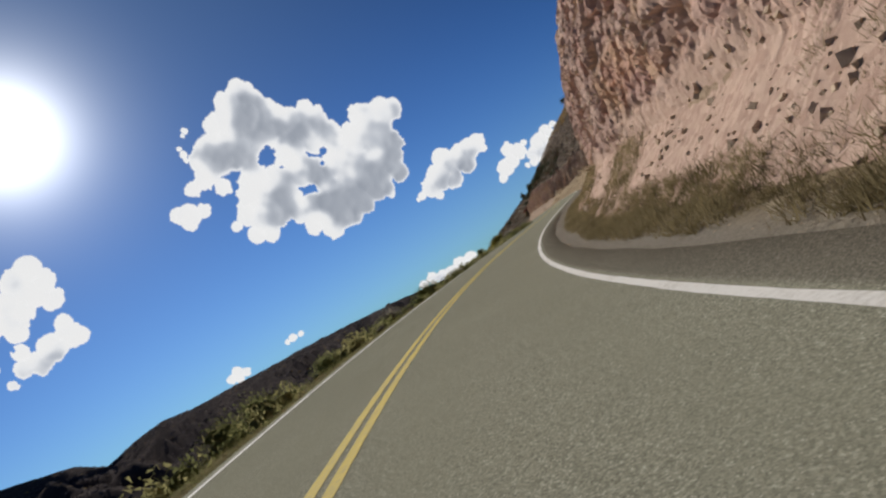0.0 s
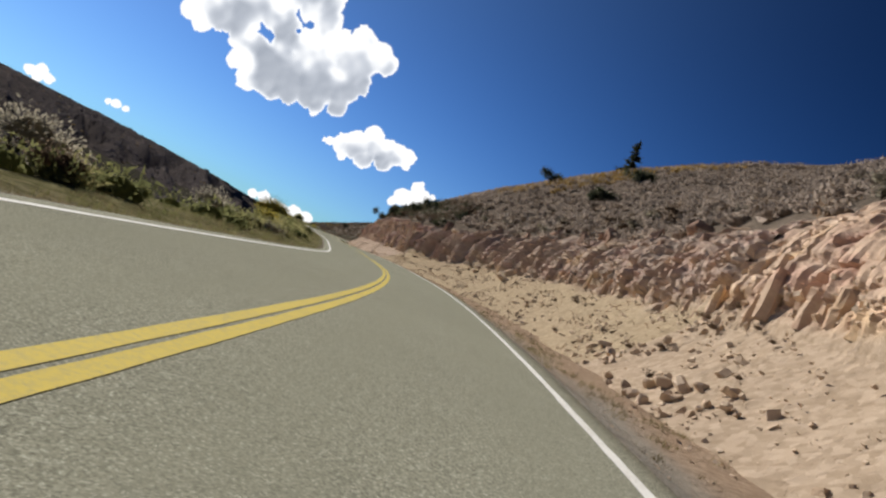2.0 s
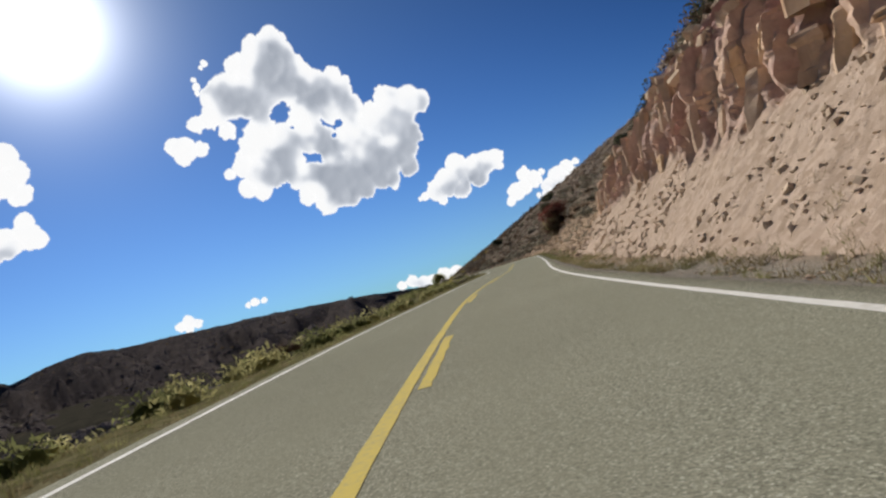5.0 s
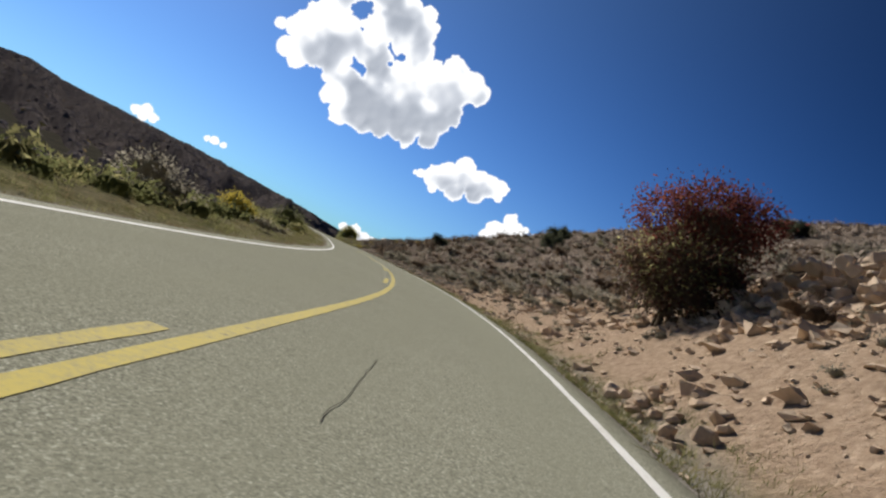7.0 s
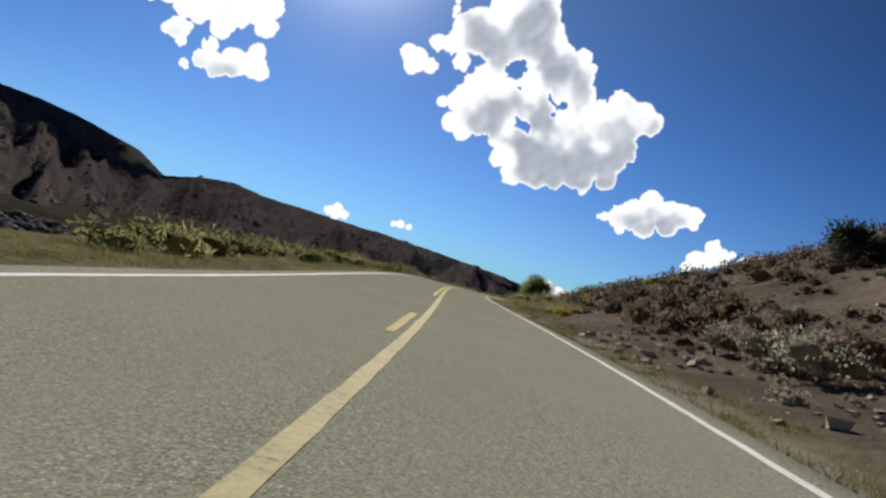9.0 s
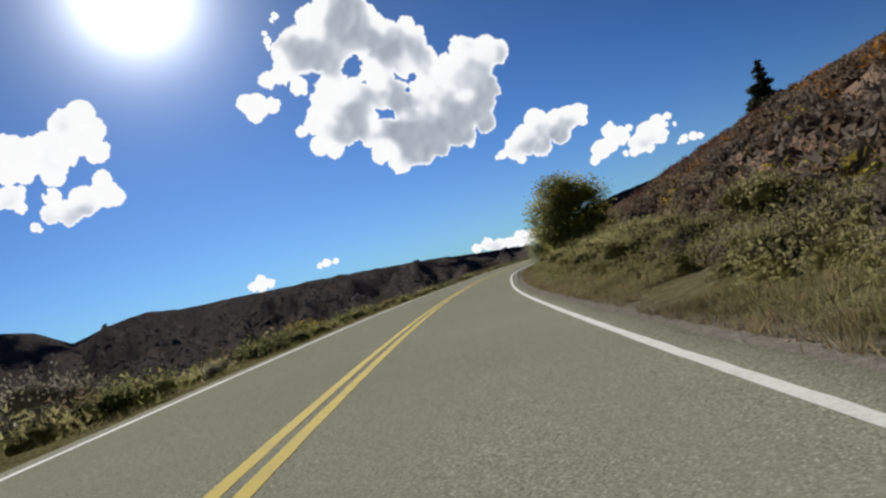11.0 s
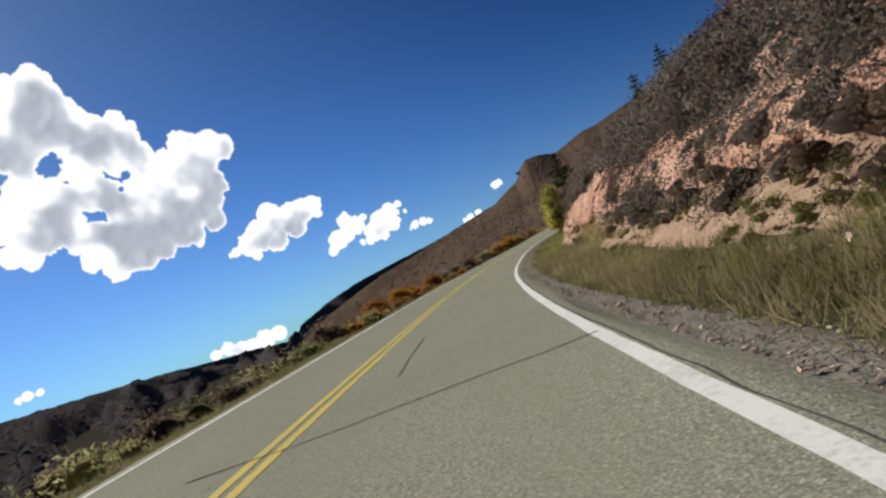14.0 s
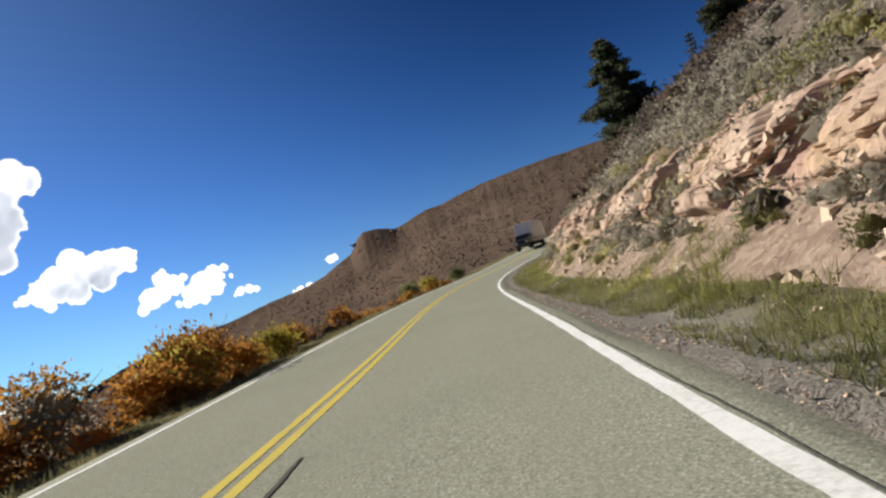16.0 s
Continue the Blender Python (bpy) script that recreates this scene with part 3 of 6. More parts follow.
def rock_face(s0, s1, name, mat, label, blocks, ribs=0.0, lean=.2, rough=.3, step=.11, nv=82, scree=.36, loose=1.0, cols=((.9, 3.6, 1.0), (.34, 1.5, .4)), butts=None):
    """Cut face: scree below, jointed rock above. blocks: (width, height, throw, tilt, joint) of its sizes of blocks; ribs: how far upright ribs stand out."""
    s = np.arange(s0, s1 + step, step)
    S, V = np.meshgrid(s, np.linspace(0, 1, nv), indexing="ij")
    foot, l1, z1, l2, z2, m, c = cut(S)
    up = .14 * (fbm(S / 6, S * 0, 3, 15) - .5)            # the scree climbs higher in places
    q = np.clip(V / (scree + up), 0, 1)
    p = np.clip((V - scree - up) / (1 - scree - up), 0, 1)
    L = foot - .15 + (l1 - foot + .15) * q + (l2 - l1) * (.25 * p + .75 * p ** 2.6) + .45 * sstep(.94, 1, V)
    Z = z1 * q ** 1.15 + (z2 - z1) * p + up * 4 * q * (1 - p)
    k = sstep(scree - .05, scree + .07, V + up)
    su = S + lean * Z + .12 * (fbm(S / 1.9, Z / 1.9, 3, 3) - .5)
    sv = Z + .3 * (fbm(S / 2.1 + 30, Z / 1.7, 3, 4) - .5) + .5 * vnoise(S / 8, S * 0, 8)
    out = rough * k * (fbm(S / 5, Z / 4, 3, 41) - .5) * 2
    for n, (w, h, throw, tilt, joint) in enumerate(blocks):
        off, plane, edge = fractured(su / w, sv / h, 300 + 20 * n)
        fade = k if n < 1 else min(1, .25 * loose) + (1 - min(1, .25 * loose)) * k
        out = out + fade * (throw * off * 2 + tilt * plane * 2 - joint * (1 - sstep(0, .16, edge)))
        if n == 1:                                       # blocks that have fallen out leave dark hollows
            out = out - k * (off > .42) * (throw * 2.0 + .25)
    if ribs:                                             # flat-fronted columns of uneven width and reach, with narrow dark gaps
        for (w, high, amount), sd in zip(cols, (21, 24, 27)):
            x = su / w + .9 * vnoise(su / w / 1.7, np.floor(sv / 3.2), sd)
            c = np.floor(x).astype(int)
            b = np.floor(sv / high + 2 * hash2(c, c * 0, sd + 1)).astype(int)
            out = out + amount * ribs * k * (np.minimum(1, 3 * (1 - np.abs(2 * (x - c) - 1))) * (.35 + .65 * hash2(c, b, sd + 2)) - .5) * sstep(0, .1, p)
    if butts:                                            # buttresses: a long side that slopes back, a steep one, uneven from one to the next
        w, reach, a, b = butts
        reach = reach * (.22 + .78 * sstep(a, b, S))
        x = su / w + .8 * vnoise(su / w / 1.6, sv / 5, 46)
        c = np.floor(x).astype(int)
        f = x - c
        out = out + reach * k * (.4 + hash2(c, c * 0, 47)) * ((1 - f) ** .9 * sstep(0, .1, f) - .45) * (1 - .55 * sstep(.55, 1, p)) * (.55 + .9 * vnoise(su / 1.3 + c * 7, sv / 1.1, 48))
    lay = Z + .7 * fbm(S / 9, S * 0, 3, 35)               # beds that stand out or lie back
    li = np.floor(lay / .85).astype(int)
    out = out + k * rough * .55 * ((hash2(li, li * 0, 37) - .5) + .4 * (lay / .85 - li))
    out = out + (.06 * k + .08) * (fbm(S / .7, Z / .6, 3, 55) - .5)
    st = hash2(np.floor(S / .34 + 1.3 * vnoise(Z * 2, S)).astype(int), np.floor(Z / .22 + 1.3 * vnoise(S * 2, Z, 4)).astype(int), 61)
    out = out + loose * (st > .8) * (st - .7) * .2 * (1 - .6 * k)
    out = out * np.minimum(1, .15 + V * 5)
    L = L - out
    Z = Z + .12 * (1 - k) * (fbm(S / 1.2, V * 6, 3, 71) - .5) + .9 * sstep(.84, 1, V) * (fbm(S / 1.3, S * 0, 3, 81) - .45)
    X, Y = place(S, L)
    zz = road_z(S) - 3.1 * bank(S) + Z - .12
    zz[:, 0] -= .3
    zz[:, -1] -= .6
    ob = new(name, mesh_np(name, np.stack([X, Y, zz], -1).reshape(-1, 3), grid_faces(len(s), nv), [mat], smooth=False, attrs={"scree": 1 - k}))
    return tagged(ob, label, "cliff", kind="structure")


FACE_TALL = rock_face(-45, 50, "rock_cliff", M_MAUVE, "tall broken pink and tan rock cut above the road",
                      ((2.6, 2.2, .10, .12, .10), (.85, .75, .05, .08, .10), (.32, .34, .03, .05, .05)), 0, .35, .2, scree=.2, loose=.25)
FACE_MID = rock_face(50, 92, "rock_cliff", M_ROCK, "tall tan rock cut with upright columns over broken ledges",
                     ((1.5, 1.5, .08, .08, .10), (.45, 1.7, .045, .035, .10), (.26, .8, .018, .02, .04)), .15, .08, .22, scree=.3, loose=.5)
FACE_LOW = rock_face(92, 152, "rock_cliff", M_TAN, "low fractured tan rock band above a dirt slope",
                     ((1.7, 1.2, .12, .12, .2), (.6, .8, .075, .11, .14), (.28, .34, .032, .055, .05)), .14, .06, .3, scree=.42, loose=.3, cols=((.55, 1.4, 1.0), (.27, .8, .5)), butts=(3.0, 1.25, 112, 126))
FACE_PINK = rock_face(152, 226, "rock_cliff", M_PURPLE, "columned pink rock cliff with scree at its foot",
                      ((1.9, 2.6, .10, .10, .25), (.55, 2.4, .05, .06, .2), (.3, .42, .018, .03, .05)), .22, .05, .25, scree=.36, loose=.3, cols=((.62, 3.0, 1.0), (.33, 1.2, .4)), butts=(1.5, .42, 140, 150))
FACE_RED = rock_face(494, 563, "rock_cliff", M_RED, "steep red earth cut with embedded stones",
                     ((2.8, 2.2, .08, .10, .02), (.9, .8, .03, .05, .03), (.36, .34, .012, .02, .012)), 0, .2, .22, scree=.2, loose=.4)
FACE_BANK = rock_face(563, 690, "rock_cliff", M_BANK, "broken tan rock slope with shrubs",
                      ((2.2, 1.5, .18, .3, .08), (.8, .7, .08, .16, .07), (.36, .34, .03, .06, .03)), .08, .3, .5, scree=.25)



def prism_mesh(seed, mat):
    """A worn column of rock: uneven upright faces, broken across in places, a slanting top."""
    rng = np.random.default_rng(seed)
    n = 6 + seed % 2
    ang = np.linspace(0, 2 * np.pi, n, endpoint=False) + rng.uniform(-.3, .3, n)
    r, vs = .5 * rng.uniform(.75, 1.15, n), []
    zs = np.concatenate([[-.15], np.sort(rng.uniform(.12, .85, 4)), [.93, 1.0]])
    tilt, shift, k = rng.uniform(-.5, .5, 2), np.zeros(2), 1.05
    for i, z in enumerate(zs):
        if i in (2, 4):                                  # a break: the piece above sits aside or is thinner
            shift, k = shift + rng.uniform(-.10, .10, 2), rng.uniform(.78, 1.02)
        kk = k * (.72 if i == len(zs) - 1 else 1)
        x, y = r * kk * np.cos(ang) + shift[0] + rng.uniform(-.05, .05, n), r * kk * np.sin(ang) + shift[1] + rng.uniform(-.05, .05, n)
        vs.append(np.stack([x, y, z + (z > .9) * .3 * (tilt[0] * x + tilt[1] * y)], 1))
    m = len(zs)
    f = [(i * n + j, i * n + (j + 1) % n, (i + 1) * n + (j + 1) % n, (i + 1) * n + j) for i in range(m - 1) for j in range(n)]
    me = bpy.data.meshes.new("column")
    me.from_pydata([tuple(v) for v in np.concatenate(vs)], [], f + [tuple(range((m - 1) * n, m * n))])
    me.materials.append(mat)
    return me


M_COLUMN = earth_material("yellow_tan_column_rock", [(.2, (.38, .265, .19)), (.42, (.54, .395, .285)), (.6, (.65, .49, .36)), (.85, (.74, .60, .46))], 1.2, 6, .04, extra=rock_tones((.40, .275, .205), (.4, .3, .2), (.5, .4, .3)))
PRISMS = [prism_mesh(i, M_COLUMN) for i in range(10)]


def columns(face, s0, s1, gap, tiers, width, high, lean, seed):
    """Rows of standing columns along a cut face: each tier is (share of the face's depth, share of its height)."""
    rng = np.random.default_rng(seed)
    for fl, fz in tiers:
        s = s0
        while s < s1:
            foot, l1, z1, l2, z2, m, c = (float(v) for v in cut(s))
            w, h = rng.uniform(*width), rng.uniform(*high)
            l = l1 + (l2 - l1) * fl + rng.uniform(-.16, .2)
            x, y = place(s, l)
            ob = part("column", PRISMS[int(rng.integers(10))], face)
            ob.matrix_world = Matrix.Translation((float(x), float(y), float(road_z(s) - 3.1 * bank(s)) + z1 + (z2 - z1) * fz - .35 + rng.uniform(-.25, .25))) @ Euler((lean * rng.uniform(.5, 1.4), rng.uniform(-.02, .16), float(heading(s)) + rng.uniform(-.5, .5))).to_matrix().to_4x4() @ Matrix.Diagonal((w * 1.1, w, h, 1))
            s += w * .8 + rng.uniform(*gap)


columns(FACE_PINK, 153, 184, (.0, .5), ((.03, .02), (.10, .26), (.2, .46)), (.3, .62), (.7, 1.5), .04, 1)
columns(FACE_PINK, 184, 225, (.3, 1.6), ((.05, .02), (.14, .3)), (.3, .65), (.6, 1.4), .05, 7)
columns(FACE_LOW, 92, 118, (.05, .7), ((.05, .02), (.22, .3)), (.2, .4), (.4, .9), .12, 4)
columns(FACE_MID, 54, 92, (.2, 1.4), ((.06, .1), (.2, .34)), (.25, .5), (.5, 1.1), .07, 5)

# ---------------------------------------------------------------- far ridges
def ridge(name, cx, cy, r, prof, az0, az1, depth, base, jag, label, mat, step=.22, fold=.03, sway=.06):
    """A far slope that rises to a skyline of the given heights (degrees over degrees of azimuth)."""
    az = np.arange(az0, az1, step)
    pr = np.array(prof, float)
    el = np.interp(az, pr[:, 0], pr[:, 1])
    rings = np.linspace(0, 1, 26)
    A, V = np.meshgrid(az, rings, indexing="ij")
    k = max(3, int(4 / step))                             # only the uppermost slope follows each notch and nose of the skyline
    low = np.array([el[max(0, i - k):i + k + 1].min() for i in range(len(el))])
    low = np.convolve(np.pad(low, k, mode="edge"), np.ones(2 * k + 1) / (2 * k + 1), "valid")
    el = np.minimum(low, el)[:, None] + (el - np.minimum(low, el))[:, None] * sstep(.72, 1, V)
    hc = np.tan(np.radians(el)) * r + jag * r * (fbm(A * 2.2, A * 0, 4, 3) - .5)
    rr = r - depth * (1 - V) + sway * depth * (fbm(A / 2.5, V * 3, 3, 6) - .5)
    Z = base + (hc - base) * V ** 1.25
    Z = Z + (1 - V) * V * 4 * depth * fold * (fbm(A / 1.8, V * 5, 4, 8) - .5) * 2
    a = np.radians(A)
    X, Y = cx - np.sin(a) * rr, cy + np.cos(a) * rr
    ob = new(name, mesh_np(name, np.stack([X, Y, Z], -1).reshape(-1, 3), grid_faces(len(az), len(rings)), [mat]))
    tagged(ob, label, "mountain", kind="structure")
    return np.stack([X, Y, Z], -1)


def woods(grid, n, size, width, mats, name, label, seed, v0=.1, thin=.45):
    """Far trees or scrub on a slope: small uneven crowns, too many to count."""
    rng = np.random.default_rng(seed)
    nu, nv = grid.shape[:2]
    u, v = rng.uniform(0, nu - 1.001, n), (v0 + (.985 - v0) * rng.random(n) ** .7) * (nv - 1.001)
    i, j = u.astype(int), v.astype(int)
    a, b = (u - i)[:, None], (v - j)[:, None]
    p = (grid[i, j] * (1 - a) + grid[i + 1, j] * a) * (1 - b) + (grid[i, j + 1] * (1 - a) + grid[i + 1, j + 1] * a) * b
    keep = fbm(p[:, 0] / (size[1] * 9), p[:, 1] / (size[1] * 9), 3, seed) > thin
    p = p[keep]
    n = len(p)
    h = rng.uniform(size[0], size[1], n)
    ang = np.linspace(0, 2 * np.pi, 5, endpoint=False)[None] + rng.uniform(0, 6, n)[:, None]
    rings = []
    for z, r in ((-.05, 1.0), (.36, .58)):
        rr = h[:, None] * width * r * rng.uniform(.65, 1.3, (n, 5))
        rings.append(np.stack([np.cos(ang) * rr, np.sin(ang) * rr, h[:, None] * (z + rng.uniform(-.06, .06, (n, 5)))], -1))
    top = np.stack([h * 0, h * 0, h * .55], -1)[:, None]
    vs = np.concatenate(rings + [top], 1) + p[:, None]
    f = []
    for k in range(5):
        m = (k + 1) % 5
        f += [(k, m, 5 + m), (k, 5 + m, 5 + k), (5 + k, 5 + m, 10)]
    f = np.array(f)[None] + (np.arange(n) * 11)[:, None, None]
    ob = new(name, mesh_np(name, vs.reshape(-1, 3), f.reshape(-1, 3), mats))
    tagged(ob, label, "trees", kind="stuff")


def crown_tones(name, stops):
    m, nt, b = material(name)
    b.inputs["Specular IOR Level"].default_value, b.inputs["Roughness"].default_value = 0, 1
    geo = nt.nodes.new("ShaderNodeNewGeometry")
    col = ramp(nt, geo.outputs["Random Per Island"], stops)
    nt.links.new(col, b.inputs["Base Color"])
    return m


M_FARTREE = crown_tones("far_conifers", [(0, (.125, .11, .112)), (.6, (.155, .135, .13)), (.95, (.19, .16, .135)), (.99, (.26, .18, .08)), (1, (.42, .30, .09))])
M_FARBRUSH = crown_tones("far_scrub", [(0, (.12, .09, .066)), (.5, (.15, .113, .083)), (.8, (.17, .128, .095)), (.92, (.21, .125, .075)), (1, (.22, .17, .115))])
_ga = ridge("mountain_ridge", 25, 290, 2500, [(-12, .2), (-3, -.4), (0, .05), (3, .4), (5.5, .75), (12, 1.35), (17, 1.65), (22, 1.95), (26, 2.15), (28.2, 2.55), (31, 2.2), (33.4, 1.6), (35.5, 3.0), (40, 4.2), (48, 5.2), (60, 5.5), (95, 4)],
      -12, 95, 2150, -38, .0012, "long dark wooded mountain ridge beyond the valley", M_FOREST)
_gb = ridge("mountain_ridge", 40, 520, 2300, [(-75, 7), (-60, 7), (-40, 5.5), (-23, 3.9), (-18, 3.0), (-10, 2.1), (-7, 1.4), (-4.4, .5), (-3.2, -.9), (-2, -2)],
      -75, -2, 900, -60, .002, "dark wooded ridge beyond the bend", M_FOREST)
woods(_ga, 14000, (2, 4.8), 1.3, [M_FARTREE], "far_woods", "dark conifer woods on the far ridge with a few yellow trees", 201, .05, .28)
woods(_gb, 7000, (2, 4.6), 1.25, [M_FARTREE], "far_woods", "dark woods on the ridge beyond the bend", 202, .05, .40)
_S, _L = np.meshgrid(np.arange(-60, 900, 12.0), np.arange(-420, -42, 12.0), indexing="ij")
_X, _Y = place(_S, _L)
woods(np.stack([_X, _Y, land(_S, _L)], -1), 11000, (1.7, 4.0), 1.25, [M_FARTREE], "valley_woods", "dark woods on the valley floor", 204, .0, .2)
M_SLOPE = earth_material("brown_scrub_slope", [(.2, (.08, .055, .040)), (.45, (.118, .082, .060)), (.65, (.155, .108, .078)), (.85, (.21, .15, .108))], .03, .25, .8)
MESA = (47, 540, 750)                 # seen from here, at this distance
_gc = ridge("mesa_hill", *MESA, [(-95, 9), (-70, 8.8), (-49, 8.3), (-43.5, 8.25), (-38, 7.9), (-34.5, 7.2), (-33, 7.1), (-30.3, 6.3), (-29, 6.7), (-27.6, 6.8), (-27, 6.3), (-26.2, 5.3), (-25, 4.8), (-23.8, 4.2), (-22, 3.7), (-19, 3.3), (-17, 2.9), (-14.4, 2.4), (-12, 2), (-10, 1.5), (-6.6, .5), (-4, -.6)],
      -95, -4, 520, -20, .0012, "brown scrub hill with a rocky rim", M_SLOPE, .16, .0015, .012)
woods(_gc, 12000, (.6, 1.6), 1.1, [M_FARBRUSH], "mesa_scrub", "brown and rust scrub covering the mesa slope", 203, .03, .30)


def rim(az0, az1, e0, drop, mat, label):
    """Broken cliff band under the mesa's rim."""
    cx, cy, r = MESA
    az = np.arange(az0, az1, -.05)
    v = np.linspace(0, 1, 11)
    A, V = np.meshgrid(az, v, indexing="ij")
    ends = sstep(az1, az1 + .8, A) * (1 - sstep(az0 - .5, az0, A))
    top = np.tan(np.radians(np.interp(A, [az1, az0], e0[::-1]))) * r + 1.8 * (fbm(A * 3, A * 0, 3, 2) - .5)
    low = top - drop * (.4 + 1.1 * fbm(A * 1.3, A * 0, 3, 4)) * (.25 + .75 * ends)
    Z = low + (top - low) * V
    rr = r - 20 + 13 * V + 5 * (hash2(np.floor(A * 4), np.floor(V * 3), 9) - .5) + 5 * (fbm(A * 5, V * 4, 3, 7) - .5)
    a = np.radians(A)
    ob = new("cliff_rim", mesh_np("cliff_rim", np.stack([cx - np.sin(a) * rr, cy + np.cos(a) * rr, Z], -1).reshape(-1, 3), grid_faces(len(az), 11), [mat], smooth=False))
    tagged(ob, label, "cliff", kind="structure")


# M_RIM: the shadow on this cliff band is put into its dark rock colour
M_RIM = earth_material("shaded_grey_brown_rim_rock", [(.2, (.05, .042, .035)), (.5, (.10, .084, .068)), (.85, (.19, .16, .12))], .1, .4, 1.2)
M_NOSE = earth_material("pale_rim_rock", [(.2, (.16, .125, .09)), (.5, (.27, .215, .16)), (.85, (.40, .33, .25))], .1, .4, 1.2)
rim(-26.3, -30, (6.0, 6.35), 9, M_NOSE, "pale broken cliff on the hill's nose")
rim(-37, -45, (7.5, 8.0), 8, M_RIM, "broken cliff band along the hill's rim, coloured dark as if in shadow")


# ---------------------------------------------------------------- plants
def leaf_material(name, dark, mid, light, through=.45):
    m, nt, b = material(name)
    geo = nt.nodes.new("ShaderNodeNewGeometry")
    oi = nt.nodes.new("ShaderNodeObjectInfo")
    n = noise_tex(nt, .55, 4, .65, geo.outputs["Position"])
    f = node(nt, "Math")
    f.operation = "MULTIPLY_ADD"
    nt.links.new(geo.outputs["Random Per Island"], f.inputs[0])
    f.inputs[1].default_value = .32
    g = node(nt, "MapRange")
    for k, v in (("From Min", .36), ("From Max", .66), ("To Min", -.08), ("To Max", .62)):
        g.inputs[k].default_value = v
    nt.links.new(n.outputs["Fac"], g.inputs["Value"])
    nt.links.new(g.outputs["Result"], f.inputs[2])
    col = ramp(nt, f.outputs[0], [(0, dark), (.5, mid), (1, light)])
    hs = node(nt, "HueSaturation", Saturation=1.0)
    mr = node(nt, "MapRange")
    mr.inputs["To Min"].default_value, mr.inputs["To Max"].default_value = 1.0, 1.5
    nt.links.new(oi.outputs["Random"], mr.inputs["Value"])
    nt.links.new(mr.outputs["Result"], hs.inputs["Value"])
    nt.links.new(col, hs.inputs["Color"])
    d, t = nt.nodes.new("ShaderNodeBsdfDiffuse"), nt.nodes.new("ShaderNodeBsdfTranslucent")
    mx = node(nt, "MixShader", Fac=through)
    for s in (d, t):
        nt.links.new(hs.outputs["Color"], s.inputs["Color"])
    nt.links.new(d.outputs[0], mx.inputs[1])
    nt.links.new(t.outputs[0], mx.inputs[2])
    nt.nodes.remove(b)
    nt.links.new(mx.outputs[0], nt.nodes["Material Output"].inputs["Surface"])
    mass_material(m, dark, mid, light)
    return m


MASS = {}


def mass_material(leaf, dark, mid, light):
    """The tangle of twigs and leaves inside a shrub."""
    m, nt, b = material(leaf.name + "_mass")
    b.inputs["Specular IOR Level"].default_value, b.inputs["Roughness"].default_value = 0, 1
    geo = nt.nodes.new("ShaderNodeNewGeometry")
    n1, n2 = noise_tex(nt, .55, 4, .65, geo.outputs["Position"]), noise_tex(nt, 11, 5, .75, geo.outputs["Position"])
    f = node(nt, "Math")
    f.operation = "MULTIPLY_ADD"
    nt.links.new(n2.outputs["Fac"], f.inputs[0])
    f.inputs[1].default_value = .9
    g = node(nt, "MapRange")
    for k, v in (("From Min", .36), ("From Max", .66), ("To Min", -.32), ("To Max", .2)):
        g.inputs[k].default_value = v
    nt.links.new(n1.outputs["Fac"], g.inputs["Value"])
    nt.links.new(g.outputs["Result"], f.inputs[2])
    col = ramp(nt, f.outputs[0], [(0, tuple(c * 1.5 for c in dark)), (.3, tuple((p + q) * .8 for p, q in zip(dark, mid))), (.65, tuple(min(.6, c * 1.7) for c in mid)), (1, tuple(min(.65, c * 1.5) for c in light))])
    nt.links.new(col, b.inputs["Base Color"])
    bump(nt, b, n2.outputs["Fac"], .5, .1)
    t, mx = nt.nodes.new("ShaderNodeBsdfTranslucent"), node(nt, "MixShader", Fac=.7)      # light comes through the open tangle
    nt.links.new(col, t.inputs["Color"])
    nt.links.new(b.outputs[0], mx.inputs[1])
    nt.links.new(t.outputs[0], mx.inputs[2])
    nt.links.new(mx.outputs[0], nt.nodes["Material Output"].inputs["Surface"])
    MASS[leaf.name] = m


L_SAGE = leaf_material("sage_leaves", (.095, .086, .066), (.24, .218, .168), (.40, .365, .285), .5)
L_DUSK = leaf_material("dusty_brush", (.13, .108, .092), (.275, .226, .188), (.43, .36, .295), .5)
L_GREY = leaf_material("grey_brush", (.052, .043, .036), (.13, .11, .092), (.23, .198, .165), .5)
L_BROWN = leaf_material("dry_brush", (.048, .034, .025), (.132, .096, .067), (.245, .18, .122), .5)
L_GREEN = leaf_material("green_leaves", (.045, .05, .022), (.14, .145, .06), (.27, .265, .105), .5)
L_LIME = leaf_material("yellow_green_leaves", (.09, .092, .024), (.23, .225, .06), (.42, .39, .11), .6)
L_WILLOW = leaf_material("willow_leaves", (.11, .118, .062), (.26, .275, .15), (.42, .43, .25), .6)
L_OLIVE = leaf_material("olive_leaves", (.085, .08, .036), (.24, .222, .10), (.42, .385, .19), .5)
L_YELLOW = leaf_material("yellowing_leaves", (.10, .085, .02), (.28, .23, .045), (.50, .38, .07), .6)
L_ORANGE = leaf_material("orange_leaves", (.10, .04, .012), (.30, .14, .03), (.48, .28, .08))
L_RED = leaf_material("red_leaves", (.05, .019, .015), (.12, .039, .031), (.20, .07, .05))
L_PINE = leaf_material("pine_needles", (.032, .036, .024), (.068, .074, .045), (.115, .12, .07), .4)
L_WOODS = leaf_material("dark_valley_woods", (.055, .048, .044), (.10, .088, .075), (.155, .13, .10), .55)
L_GRASS = leaf_material("verge_grass", (.085, .085, .034), (.18, .175, .075), (.31, .29, .145), .4)
